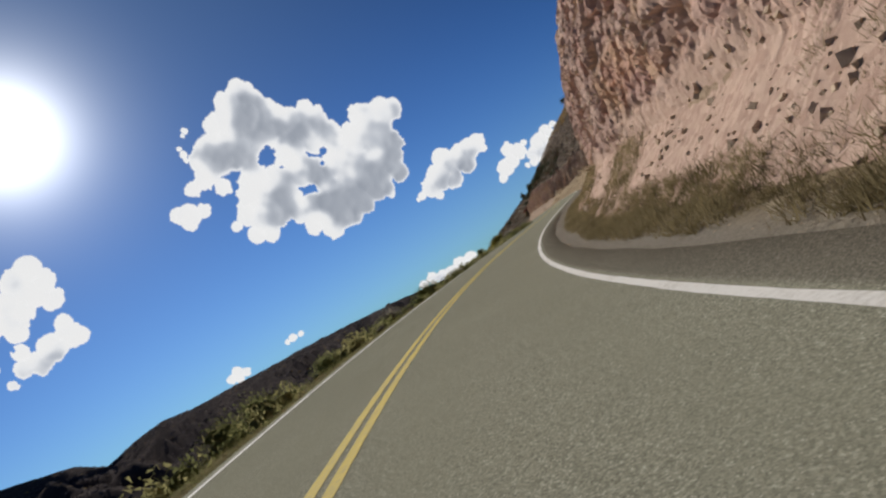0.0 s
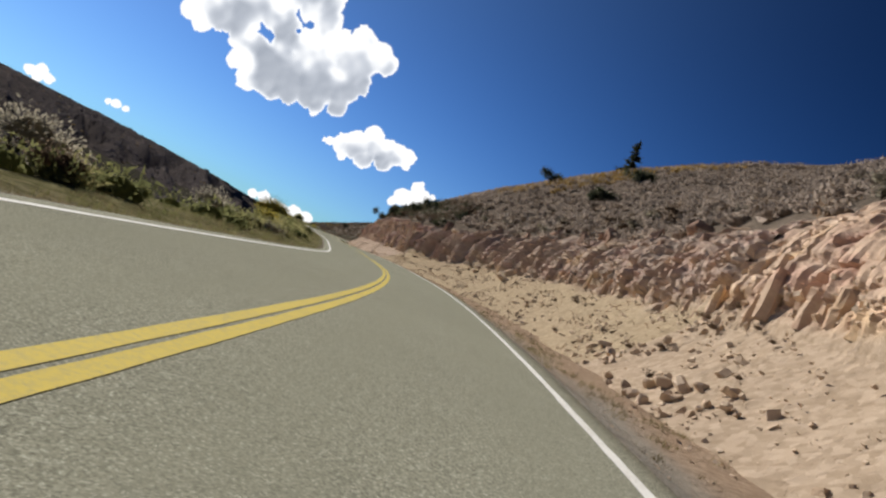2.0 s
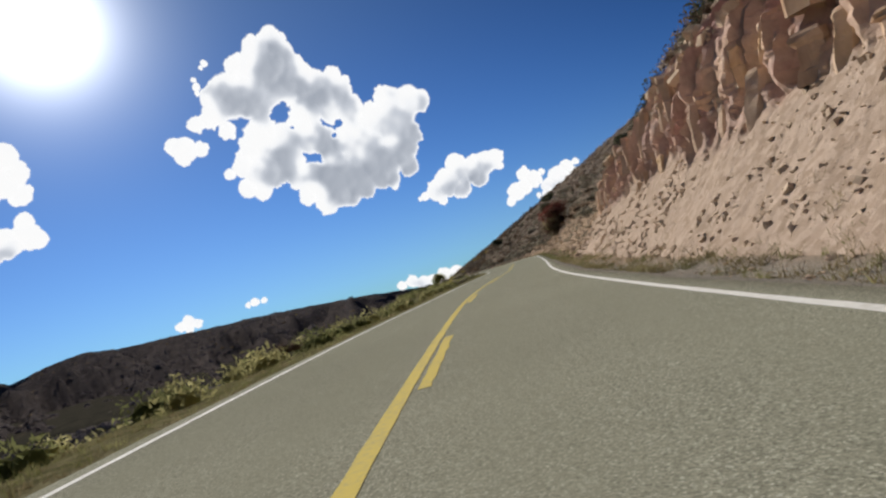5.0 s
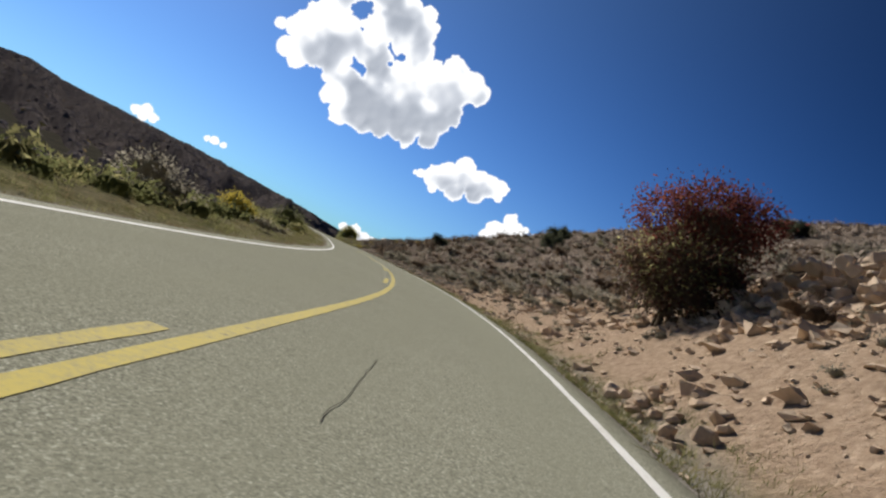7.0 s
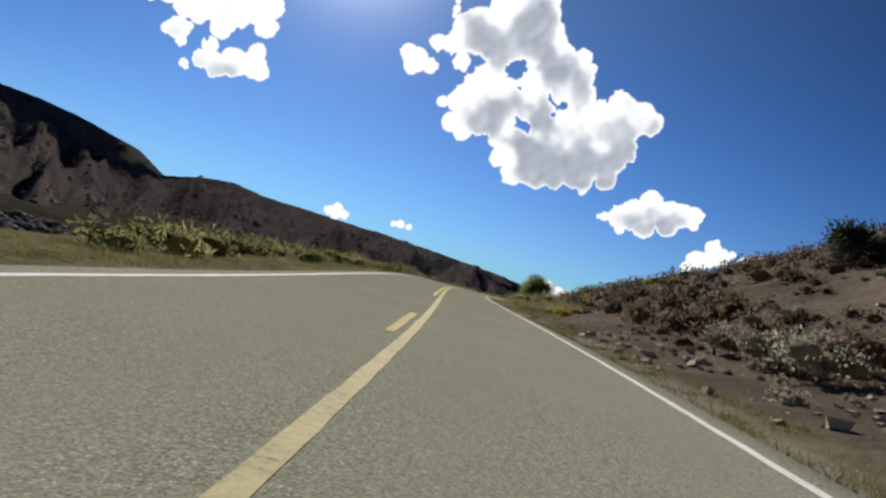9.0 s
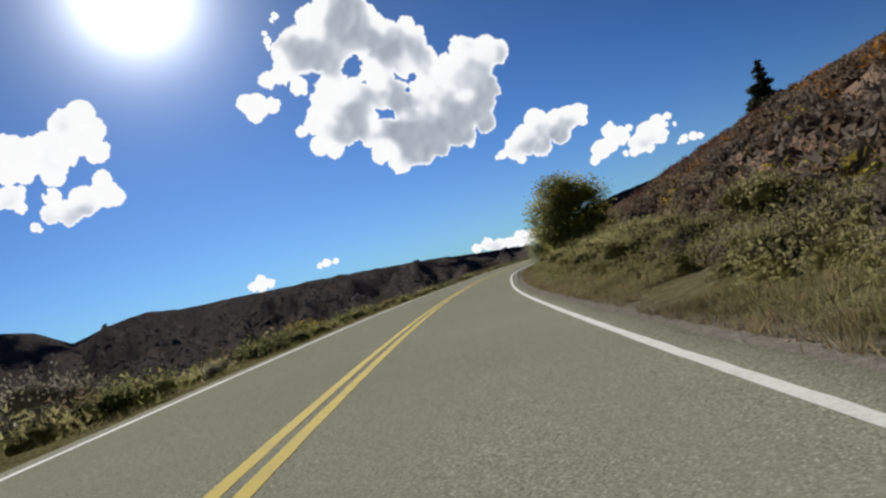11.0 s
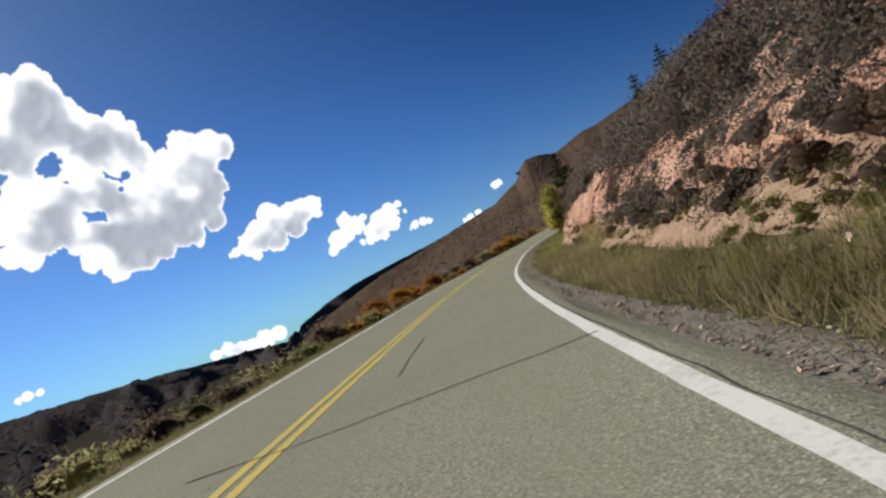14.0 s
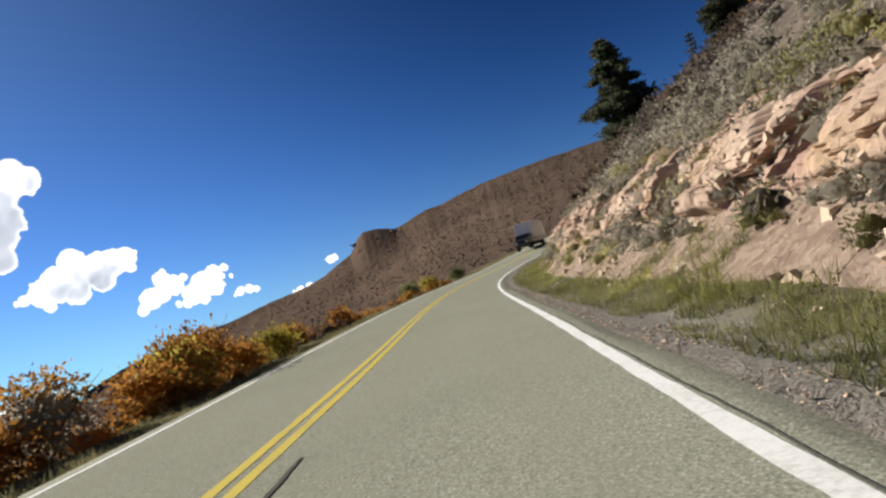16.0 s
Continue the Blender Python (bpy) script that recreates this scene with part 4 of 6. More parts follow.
L_GOLD = leaf_material("golden_grass", (.16, .105, .035), (.32, .215, .075), (.46, .33, .13), .5)
L_STRAW = leaf_material("dry_grass", (.12, .097, .052), (.235, .193, .105), (.36, .30, .18), .4)
M_BARK = earth_material("grey_bark", [(.2, (.05, .038, .028)), (.5, (.12, .095, .07)), (.85, (.22, .18, .14))], 4, 12, .03)
M_DEAD = earth_material("bleached_wood", [(.2, (.22, .185, .15)), (.5, (.38, .33, .27)), (.85, (.52, .46, .39))], 4, 12, .03)


def cards(c, d, length, width, rng):
    """Small leaf blades: centre, direction, length and width of each, as one array of quads."""
    n = len(c)
    side = np.cross(d, rng.normal(size=(n, 3)))
    side /= np.linalg.norm(side, axis=1)[:, None] + 1e-9
    L, Wd = np.asarray(length).reshape(-1, 1) * d / 2, np.asarray(width).reshape(-1, 1) * side / 2
    return np.stack([c - L, c + Wd - L * .1, c + L, c - Wd - L * .1], 1)


def blades(c, d, length, width, rng):
    """Narrow pointed blades, one triangle each."""
    side = np.cross(d, rng.normal(size=(len(c), 3)))
    side /= np.linalg.norm(side, axis=1)[:, None] + 1e-9
    L, Wd = np.asarray(length).reshape(-1, 1) * d / 2, np.asarray(width).reshape(-1, 1) * side / 2
    return np.stack([c - L + Wd, c + L, c - L - Wd], 1)


def cards_mesh(name, q, mat):
    v = q.reshape(-1, 3)
    return mesh_np(name, v, np.arange(len(v)).reshape(-1, q.shape[1]), [mat], smooth=False)


def crown(blobs, n, length, width, rng, up=.3, shell=.55):
    """Leaf blades spread through ellipsoids (centre, radii), thickest near their skins."""
    blobs = np.array(blobs, float)
    vol = blobs[:, 3] * blobs[:, 4] * blobs[:, 5]
    k = rng.choice(len(blobs), n, p=vol / vol.sum())
    u = rng.normal(size=(n, 3))
    u /= np.linalg.norm(u, axis=1)[:, None]
    r = (shell + (1 - shell) * rng.random(n)) * (1 + .14 * rng.normal(size=n))
    c = blobs[k, :3] + u * r[:, None] * blobs[k, 3:]
    d = u + rng.normal(size=(n, 3)) * .6 + np.array([0, 0, up])
    d /= np.linalg.norm(d, axis=1)[:, None]
    s = rng.uniform(.6, 1.3, n)
    return cards(c, d, length * s, width * s, rng)


def tube(points, radii, sides=6):
    """A tapered limb through points."""
    p, vs = np.array(points, float), []
    for i in range(len(p)):
        t = p[min(i + 1, len(p) - 1)] - p[max(i - 1, 0)]
        t /= np.linalg.norm(t) + 1e-9
        a = np.cross(t, (.3, .9, .2))
        a /= np.linalg.norm(a)
        b = np.cross(t, a)
        ang = np.linspace(0, 2 * np.pi, sides, endpoint=False)
        vs.append(p[i] + radii[i] * (np.cos(ang)[:, None] * a + np.sin(ang)[:, None] * b))
    f = [(i * sides + j, i * sides + (j + 1) % sides, (i + 1) * sides + (j + 1) % sides, (i + 1) * sides + j) for i in range(len(p) - 1) for j in range(sides)]
    return np.concatenate(vs), np.array(f)


def limbs_mesh(name, limbs, mat, sides=6):
    vs, fs, n = [], [], 0
    for pts, rad in limbs:
        v, f = tube(pts, rad, sides)
        vs.append(v)
        fs.append(f + n)
        n += len(v)
    return mesh_np(name, np.concatenate(vs), np.concatenate(fs), [mat])


def empty(name, at, label, category, group="", turn=0.0, scale=1.0):
    ob = new(name)
    ob.matrix_world = Matrix.Translation(at) @ Matrix.Rotation(turn, 4, "Z") @ Matrix.Scale(scale, 4)
    return tagged(ob, label, category, group)


def lumps(c, k, rng, sides=6, squash=.85):
    """Uneven rounded masses of twigs, one for each centre and size."""
    n = len(c)
    ang = np.linspace(0, 2 * np.pi, sides, endpoint=False)[None] + rng.uniform(0, 6, n)[:, None]
    vs = []
    for z, r in ((-.2, .85), (.35, 1.0), (.8, .6)):
        rr = k[:, None] * r * rng.uniform(.72, 1.2, (n, sides))
        vs.append(np.stack([np.cos(ang) * rr, np.sin(ang) * rr, k[:, None] * squash * (z + rng.uniform(-.13, .13, (n, sides)))], -1))
    vs.append(np.stack([k * 0, k * 0, k * squash * rng.uniform(.9, 1.1, n)], -1)[:, None])
    v = np.concatenate(vs, 1) + c[:, None]
    f = []
    for j in range(2):
        for i in range(sides):
            m = (i + 1) % sides
            f += [(j * sides + i, j * sides + m, (j + 1) * sides + m), (j * sides + i, (j + 1) * sides + m, (j + 1) * sides + i)]
    f += [(2 * sides + i, 2 * sides + (i + 1) % sides, 3 * sides) for i in range(sides)]
    return v, np.array(f)


def shrub_meshes(seed, leaf, n=600, w=.55, h=.5, length=.048, width=.022, lobes=6):
    rng = np.random.default_rng(seed)
    bl = [(*(rng.normal(size=2) * w * .38), h * rng.uniform(.42, .62), w * rng.uniform(.42, .62), w * rng.uniform(.42, .62), h * rng.uniform(.38, .52)) for _ in range(lobes)]
    q = crown(bl, int(n * 1.1), length, width, rng, .8, .5)
    q[..., 2] = np.maximum(q[..., 2], .01)
    a = rng.uniform(0, 6.28)
    stem = [([(0, 0, -.1), (.1 * w * math.cos(a), .1 * w * math.sin(a), h * .25), (.2 * w * math.cos(a), .2 * w * math.sin(a), h * .6)], (.035, .022, .006))]
    bl = np.array(bl)
    v, f = lumps(bl[:, :3] - [0, 0, h * .1], bl[:, 3] * .5, rng, 7, .85 * h / w)
    v, q3 = v.reshape(-1, 3), q.reshape(-1, 3)
    v[:, 2] = np.maximum(v[:, 2], -.05)
    f3 = (f[None] + (np.arange(len(bl)) * (len(v) // len(bl)))[:, None, None]).reshape(-1, 3)
    a = np.arange(len(q3)).reshape(-1, 4) + len(v)
    fc = np.concatenate([f3, a[:, [0, 1, 2]], a[:, [0, 2, 3]]])
    core = np.arange(len(fc)) < len(f3)
    return mesh_np("foliage", np.concatenate([v, q3]), fc, [leaf, MASS[leaf.name]], smooth=core, slots=core), limbs_mesh("stem", stem, M_BARK, 5)


def conifer(at, height, label, seed, width=.23, lean=0.0, bare=.12, gap=.2):
    """Pine or spruce: a tapered trunk, whorls of drooping limbs, needles along them."""
    rng = np.random.default_rng(seed)
    t = empty("conifer", at, label, "tree")
    limbs, qs = [], []
    lobe = rng.uniform(.2, 1.2, 8)
    top = np.array([lean * height, 0, height])
    for z in np.arange(bare, .97, .055 * 6 / max(height, 4) + .012):
        for _ in range(rng.integers(4, 8)):
            if rng.random() < gap:
                continue
            a = rng.uniform(0, 6.28)
            r = height * width * (1 - z) ** .62 * rng.uniform(.45, 1.15) * (.8 + .4 * lobe[int(z * 7)])
            b = top * z
            e = b + np.array([r * math.cos(a), r * math.sin(a), -.12 * r + .1 * height * (1 - z) * rng.uniform(-.2, .5)])
            limbs.append(([b, (b + e) / 2 + [0, 0, .06 * r], e], (.018 * height * (1 - z) * .4 + .006, .01, .004)))
            n = max(18, int(95 * r))
            u = rng.random(n) ** .7
            c = b + (e - b) * u[:, None] + rng.normal(size=(n, 3)) * (.05 + .16 * r * (1 - u * .5))[:, None] * [1, 1, .6]
            d = (e - b) / (np.linalg.norm(e - b) + 1e-6) + rng.normal(size=(n, 3)) * .7 + [0, 0, .2]
            d /= np.linalg.norm(d, axis=1)[:, None]
            qs.append(cards(c, d, rng.uniform(.22, .5, n) * height / 7, rng.uniform(.07, .14, n) * height / 7, rng))
    part("trunk", limbs_mesh("trunk", [([(0, 0, -.4), top * .3, top * .7, top], (.03 * height, .024 * height, .011 * height, .003 * height))], M_BARK, 8), t)
    for ob in (part("limbs", limbs_mesh("limbs", limbs, M_BARK, 4), t), part("needles", cards_mesh("needles", np.concatenate(qs), L_PINE), t)):
        ob["kind"] = "stuff"
    return t


def broadleaf(name, at, blobs, n, leaf, label, seed, length=.16, width=.11, trunk=.09, category="tree", extra=None):
    """Leafy tree or tall bush: stems that fork into each mass of leaves."""
    rng = np.random.default_rng(seed)
    t = empty(name, at, label, category)
    limbs = []
    for b in blobs:
        c = np.array(b[:3])
        base = rng.normal(size=3) * [.12, .12, 0]
        mid = base * .6 + c * [.45, .45, .5] + rng.normal(size=3) * .12
        limbs.append(([base - [0, 0, .4], base + [0, 0, .15], mid, c], (trunk, trunk * .85, trunk * .5, trunk * .15)))
        for _ in range(5):
            e = c + rng.normal(size=3) * np.array(b[3:]) * .55
            limbs.append(([mid, (mid + e) / 2 + rng.normal(size=3) * .08, e], (trunk * .35, trunk * .2, trunk * .06)))
    part("trunk", limbs_mesh("trunk", limbs, M_BARK, 6), t)
    cv = np.array(blobs, float)
    v, f = lumps(cv[:, :3], cv[:, 3] * .55, rng, 7, 1.0)
    v = (v - cv[:, None, :3]) * np.stack([cv[:, 3] * 0 + 1, cv[:, 4] / cv[:, 3], cv[:, 5] / cv[:, 3]], 1)[:, None] * .95 + cv[:, None, :3]
    q3 = crown(blobs, n, length, width, rng, -.1, .5).reshape(-1, 3)
    f3 = (f[None] + (np.arange(len(cv)) * v.shape[1])[:, None, None]).reshape(-1, 3)
    v = v.reshape(-1, 3)
    a = np.arange(len(q3)).reshape(-1, 4) + len(v)
    fc = np.concatenate([f3, a[:, [0, 1, 2]], a[:, [0, 2, 3]]])
    core = np.arange(len(fc)) < len(f3)
    part("crown", mesh_np("crown", np.concatenate([v, q3]), fc, [leaf, MASS[leaf.name]], smooth=core, slots=core), t)
    for bl2, n2, leaf2 in (extra or ()):
        part("crown", cards_mesh("crown", crown(bl2, n2, length, width, rng, 0, .5), leaf2), t)
    return t


def on_heap(s, l):
    """The heap of blocks on the bank, where nothing grows."""
    return (np.abs(s - 267.4) < 4.0) & (np.abs(l - 9.2) < 2.1)


def strewn(name, meshes, spots, label, category, group, scales, rng):
    """Separate shrubs that share a few meshes."""
    for i, (s, l) in enumerate(spots):
        if on_heap(s, l):
            continue
        fol, stm = meshes[int(rng.integers(len(meshes)))]
        t = empty(name, spot(s, l, -.04), label, category, group, rng.uniform(0, 6.28), scales[i])
        part("foliage", fol, t)
        part("stem", stm, t)


_rng = np.random.default_rng(21)
SAGE = [shrub_meshes(i, L_SAGE) for i in range(4)]
BRUSH = [shrub_meshes(10 + i, L_BROWN, 620, .6, .6) for i in range(3)]
GREENB = [shrub_meshes(20 + i, L_GREEN, 1100, .8, .8, .06, .032, 7) for i in range(3)]


def scatter(n, s0, s1, l0, l1, power=1.0):
    return [(float(_rng.uniform(s0, s1)), float(l0 + (l1 - l0) * _rng.random() ** power)) for _ in range(n)]


# sage on the slope that is seen closest, and along the verges
_sp = scatter(230, 236, 345, 7.0, 24, 1.2)
strewn("sagebrush", SAGE + BRUSH[:1], _sp, "low grey-brown sagebrush on the stony slope", "shrub", "sagebrush", _rng.uniform(1.0, 2.1, len(_sp)), _rng)
_sp = [(s, float(np.interp(s, CUT[:, 0], CUT[:, 4])) + float(_rng.uniform(.3, 3.2))) for s in _rng.uniform(60, 226, 90)]
strewn("sagebrush", SAGE + BRUSH, _sp, "dark sagebrush along the top of the rock cut", "shrub", "sagebrush", _rng.uniform(.9, 1.7, len(_sp)), _rng)
_sp = [(s, float(np.interp(s, CUT[:, 0], CUT[:, 4])) + float(_rng.uniform(.1, 1.6))) for s in _rng.uniform(150, 226, 70)]
strewn("sagebrush", SAGE + BRUSH, _sp, "low grey sagebrush at the very edge of the rock cliff", "shrub", "sagebrush", _rng.uniform(.6, 1.3, len(_sp)), _rng)
OLIVE = [shrub_meshes(40 + i, L_OLIVE, 1500, .7, .62, .044, .019, 9) for i in range(3)]
_sp = scatter(66, 376, 484, 5.6, 9.0, 1.1)
strewn("brush", OLIVE, _sp, "rounded olive-green brush at the foot of the hillside", "shrub", "roadside brush", _rng.uniform(.8, 1.9, len(_sp)), _rng)
_sp = scatter(75, 372, 500, 6.8, 15, 1.2)
strewn("brush", SAGE + BRUSH + OLIVE[:1], _sp, "grey-green brush on the steep hillside", "shrub", "roadside brush", _rng.uniform(1.0, 2.1, len(_sp)), _rng)
_sp = scatter(60, -5, 420, -9, -4.6, .8)
strewn("brush", SAGE + GREENB + BRUSH[:1], _sp, "low green-grey brush on the road's outer verge", "shrub", "verge brush", _rng.uniform(.5, 1.25, len(_sp)), _rng)
_sp = [(s, float(np.interp(s, CUT[:, 0], CUT[:, 4])) + float(_rng.uniform(-1.2, 4))) for s in _rng.uniform(500, 660, 95)]
strewn("brush", SAGE + BRUSH, _sp, "grey brush hanging over the earth cut", "shrub", "cut brush", _rng.uniform(.9, 1.8, len(_sp)), _rng)
_sp = scatter(26, 430, 585, -7.5, -4.8)
strewn("brush", BRUSH + SAGE, _sp, "dry brown brush beyond the edge line", "shrub", "outer brush", _rng.uniform(.7, 1.3, len(_sp)), _rng)


def far_brush(n, s0, s1, l0, l1, leaf, name, label, seed, size=(.4, .9), power=1.0, cards_each=46, thin=.4):
    """Brush too far and too dense to count, in one mesh."""
    cards_each = max(16, int(cards_each * .95))
    rng = np.random.default_rng(seed)
    s, l = rng.uniform(s0, s1, n), l0 + (l1 - l0) * rng.random(n) ** power
    x, y = place(s, l)
    keep = (fbm(x / 11, y / 11, 3, 77) > thin) & ~on_heap(s, l)
    s, l, x, y = s[keep], l[keep], x[keep], y[keep]
    z, k = land(s, l), rng.uniform(size[0], size[1], len(s))
    at = np.stack([x, y, z], 1)
    v, f = lumps(at, k * (.5 if cards_each < 150 else .42), rng, 6)
    n = len(s) * cards_each
    i = np.repeat(np.arange(len(s)), cards_each)
    lob = rng.uniform(.75, 1.2, (len(s), 8))                      # uneven outline, sector by sector
    u = rng.normal(size=(n, 3))
    u /= np.linalg.norm(u, axis=1)[:, None]
    u[:, 2] = np.abs(u[:, 2]) * 1.05 - .08
    sec = ((np.arctan2(u[:, 1], u[:, 0]) / (2 * np.pi) + .5) * 7.99).astype(int)
    c = at[i] + u * (k[i] * lob[i, sec] * (.5 + .5 * rng.random(n) ** .5))[:, None] * [1, 1, .85]
    d = rng.normal(size=(n, 3)) + u * .5 + [0, 0, .3]
    d /= np.linalg.norm(d, axis=1)[:, None]
    w = (.16 if cards_each < 150 else .115) / np.sqrt(cards_each / 80)
    q = blades(c, d, k[i] * rng.uniform(1.0, 2.0, n) * w, k[i] * rng.uniform(.4, .85, n) * w, rng).reshape(-1, 3)
    m, nl = v.shape[0] * v.shape[1], v.shape[0] * len(f)
    fc = np.concatenate([(f[None] + (np.arange(len(s)) * v.shape[1])[:, None, None]).reshape(-1, 3), np.arange(len(q)).reshape(-1, 3) + m])
    ob = new(name, mesh_np(name, np.concatenate([v.reshape(-1, 3), q]), fc, [leaf, MASS[leaf.name]], smooth=np.arange(len(fc)) < nl, slots=np.arange(len(fc)) < nl))
    tagged(ob, label, "shrubs", kind="stuff")


far_brush(4200, 60, 345, 9.4, 55, L_DUSK, "hillside_brush", "grey-brown sagebrush covering the dry hillside", 5, (.35, .8), 1.1, 46, .3)
far_brush(1800, 60, 345, 10, 55, L_BROWN, "hillside_brush", "dark dry brush covering the hillside", 6, (.3, .75), 1.1, 40, .3)
far_brush(900, 228, 350, 5.4, 20, L_SAGE, "hillside_brush", "low tufts of dry grey grass on the stony slope", 27, (.12, .32), 1.3, 60, .2)
far_brush(420, 228, 350, 7.2, 22, L_BROWN, "hillside_brush", "dark low shrubs on the stony slope", 28, (.25, .6), 1.2, 90, .2)
far_brush(2000, 345, 700, 8.5, 40, L_BROWN, "hillside_brush", "dark brown brush covering the steep hillside", 7, (.6, 1.35), 1.1, 64, thin=.36)
far_brush(1800, 345, 700, 8.5, 40, L_GREY, "hillside_brush", "grey leafless brush on the steep hillside", 8, (.6, 1.35), 1.1, 64, thin=.36)
far_brush(460, 362, 484, 5.6, 9.5, L_GREY, "hillside_brush", "dry grey brush along the foot of the hillside", 16, (.3, .8), 1.0, 250, .2)
far_brush(860, 362, 482, 4.9, 8.5, L_OLIVE, "hillside_brush", "olive-green brush along the foot of the hillside", 17, (.25, .7), 1.0, 250, .2)
far_brush(760, 565, 690, 5.4, 8.8, L_SAGE, "bank_brush", "grey brush growing on the rocky bank", 18, (.25, .65), .9, 110, .25)
far_brush(700, 565, 690, 5.2, 8.8, L_OLIVE, "bank_brush", "grey-green tufts growing on the rocky bank", 19, (.2, .5), .9, 100, .25)
far_brush(170, 498, 526, 5.7, 8.2, L_GREY, "bank_brush", "grey leafless brush hiding the lower end of the red cut", 37, (.35, .85), 1.0, 230, .12)
far_brush(120, 497, 526, 5.6, 7.8, L_BROWN, "bank_brush", "brown brush hiding the lower end of the red cut", 38, (.3, .7), 1.0, 230, .12)
far_brush(190, 487, 532, 4.2, 5.9, L_OLIVE, "bank_brush", "tufted olive weeds in the tall verge grass", 39, (.12, .34), 1.0, 160, .15)
far_brush(70, 496, 522, 6.4, 8.6, L_GREY, "bank_brush", "grey brush clinging to the red earth cut", 24, (.35, .9), 1.0, 220, .3)
far_brush(90, 505, 562, 5.1, 6.0, L_OLIVE, "bank_brush", "small grey-green tufts at the foot of the red cut", 25, (.12, .3), 1.0, 150, .3)
far_brush(560, 496, 568, 7.1, 12.5, L_GREY, "bank_brush", "dense grey brush along the top of the red cut", 20, (.6, 1.3), 1.3, 230, .1)
far_brush(150, 84, 150, 6.2, 9.6, L_BROWN, "hillside_brush", "small dry tufts on the dirt slope below the rock band", 40, (.08, .26), 1.0, 90, .2)
far_brush(420, 566, 690, 7.5, 12, L_SAGE, "bank_brush", "dense grey-green brush along the top of the rocky bank", 30, (.45, .95), 1.1, 150, .2)
far_brush(320, 152, 230, 10.0, 15, L_BROWN, "crest_brush", "dense dark brush along the crest of the rock cliff", 33, (.6, 1.2), 1.2, 110, .2)
far_brush(260, 152, 230, 9.8, 14.5, L_PINE, "crest_brush", "dark low junipers along the crest of the rock cliff", 34, (.6, 1.2), 1.2, 110, .25)
far_brush(5200, 60, 195, 11.5, 46, L_DUSK, "hillside_brush", "close-set grey-brown sage on the upper hillside", 35, (.3, .7), 1.0, 30, .15)
far_brush(900, 152, 192, 20, 46, L_GOLD, "crest_grass", "golden grass along the crest of the hill", 36, (.35, .8), 1.0, 46, .25)
far_brush(150, 360, 520, 6.5, 20, L_YELLOW, "hillside_brush", "yellowing brush low on the hillside", 12, (.4, .9), .9)
far_brush(300, 400, 660, 16, 46, L_ORANGE, "hillside_brush", "rust-coloured brush high on the hillside", 13, (.6, 1.2), .9)
far_brush(380, 486, 545, 12, 34, L_RED, "hillside_brush", "dark red autumn brush high on the hillside", 15, (.7, 1.3), 1.0, 60, .3)
far_brush(1100, -10, 480, -11, -5.2, L_GREEN, "valley_brush", "green brush on the valley side of the road", 9, (.4, .95), 1.2, 105, .3)
far_brush(1000, -10, 480, -12, -5.0, L_OLIVE, "valley_brush", "grey-green brush on the valley side of the road", 14, (.4, .95), 1.2, 105, .3)
far_brush(2600, -10, 720, -110, -11, L_WOODS, "valley_woods", "dark woods on the valley side below the road", 23, (1.3, 3.0), 1.5, 50, .2)
far_brush(560, 370, 540, -11, -4.9, L_GREEN, "valley_brush", "dull green brush along the road's outer edge", 22, (.35, .9), 1.3, 105, .25)
far_brush(260, 400, 640, -13, -5.2, L_BROWN, "valley_brush", "brown brush on the valley side of the road", 11, (.45, 1.0), 1.2, 110)
far_brush(240, 470, 540, -13, -4.9, L_OLIVE, "valley_brush", "olive brush on the valley side of the road", 26, (.4, .9), 1.2, 110)

far_brush(230, 535, 640, -10, -4.9, L_ORANGE, "valley_brush", "rust-orange autumn brush beyond the edge line", 29, (.4, .95), 1.1, 110, .25)


def grass(n, s0, s1, edge, width, leaf, name, label, seed, h=(.12, .4), each=16):
    """Tufts of splayed blades, in drifts."""
    rng = np.random.default_rng(seed)
    k = n // each
    s = rng.uniform(s0, s1, k)
    l = edge + width * rng.random(k) * np.where(fbm(s / 3, s * 0, 3, 5) > .42, 1, .5)
    x, y = place(s, l)
    keep = fbm(x / 1.6, y / 1.6, 3, 91) > .33
    s, l = s[keep], l[keep]
    tall = rng.uniform(h[0], h[1], len(s))
    s, l, tall = np.repeat(s, each), np.repeat(l, each), np.repeat(tall, each)
    n = len(s)
    s, l = s + rng.normal(size=n) * .07, l + rng.normal(size=n) * .07
    x, y = place(s, l)
    hh = tall * rng.uniform(.5, 1.1, n)
    d = rng.normal(size=(n, 3)) * .55 + [0, 0, 1]
    d /= np.linalg.norm(d, axis=1)[:, None]
    c = np.stack([x, y, land(s, l)], 1) + d * hh[:, None] * .45
    ob = new(name, cards_mesh(name, blades(c, d, hh, rng.uniform(.006, .015, n), rng), leaf))
    tagged(ob, label, "grass", kind="stuff")


grass(120000, 500, 660, 3.8, 1.7, L_GRASS, "verge_grass", "tall yellow-green grass along the inner verge", 31, (.08, .27))
grass(46000, 484, 532, 3.6, 2.3, L_STRAW, "verge_grass", "tall straw-coloured grass below the red cut", 47, (.15, .42))
grass(60000, 494, 660, 3.5, .9, L_GRASS, "verge_grass", "short green grass at the gravel's edge", 42, (.05, .2))
grass(26000, 505, 650, 4.1, 1.5, L_LIME, "verge_grass", "taller green weeds in the verge grass", 39, (.12, .32))
grass(9000, 362, 486, 3.55, 1.1, L_BROWN, "verge_grass", "dry brown weeds at the broken edge of the asphalt", 46, (.08, .24))
grass(46000, 455, 500, 3.5, 2.7, L_GRASS, "verge_grass", "olive grass below the brush", 40, (.1, .3))
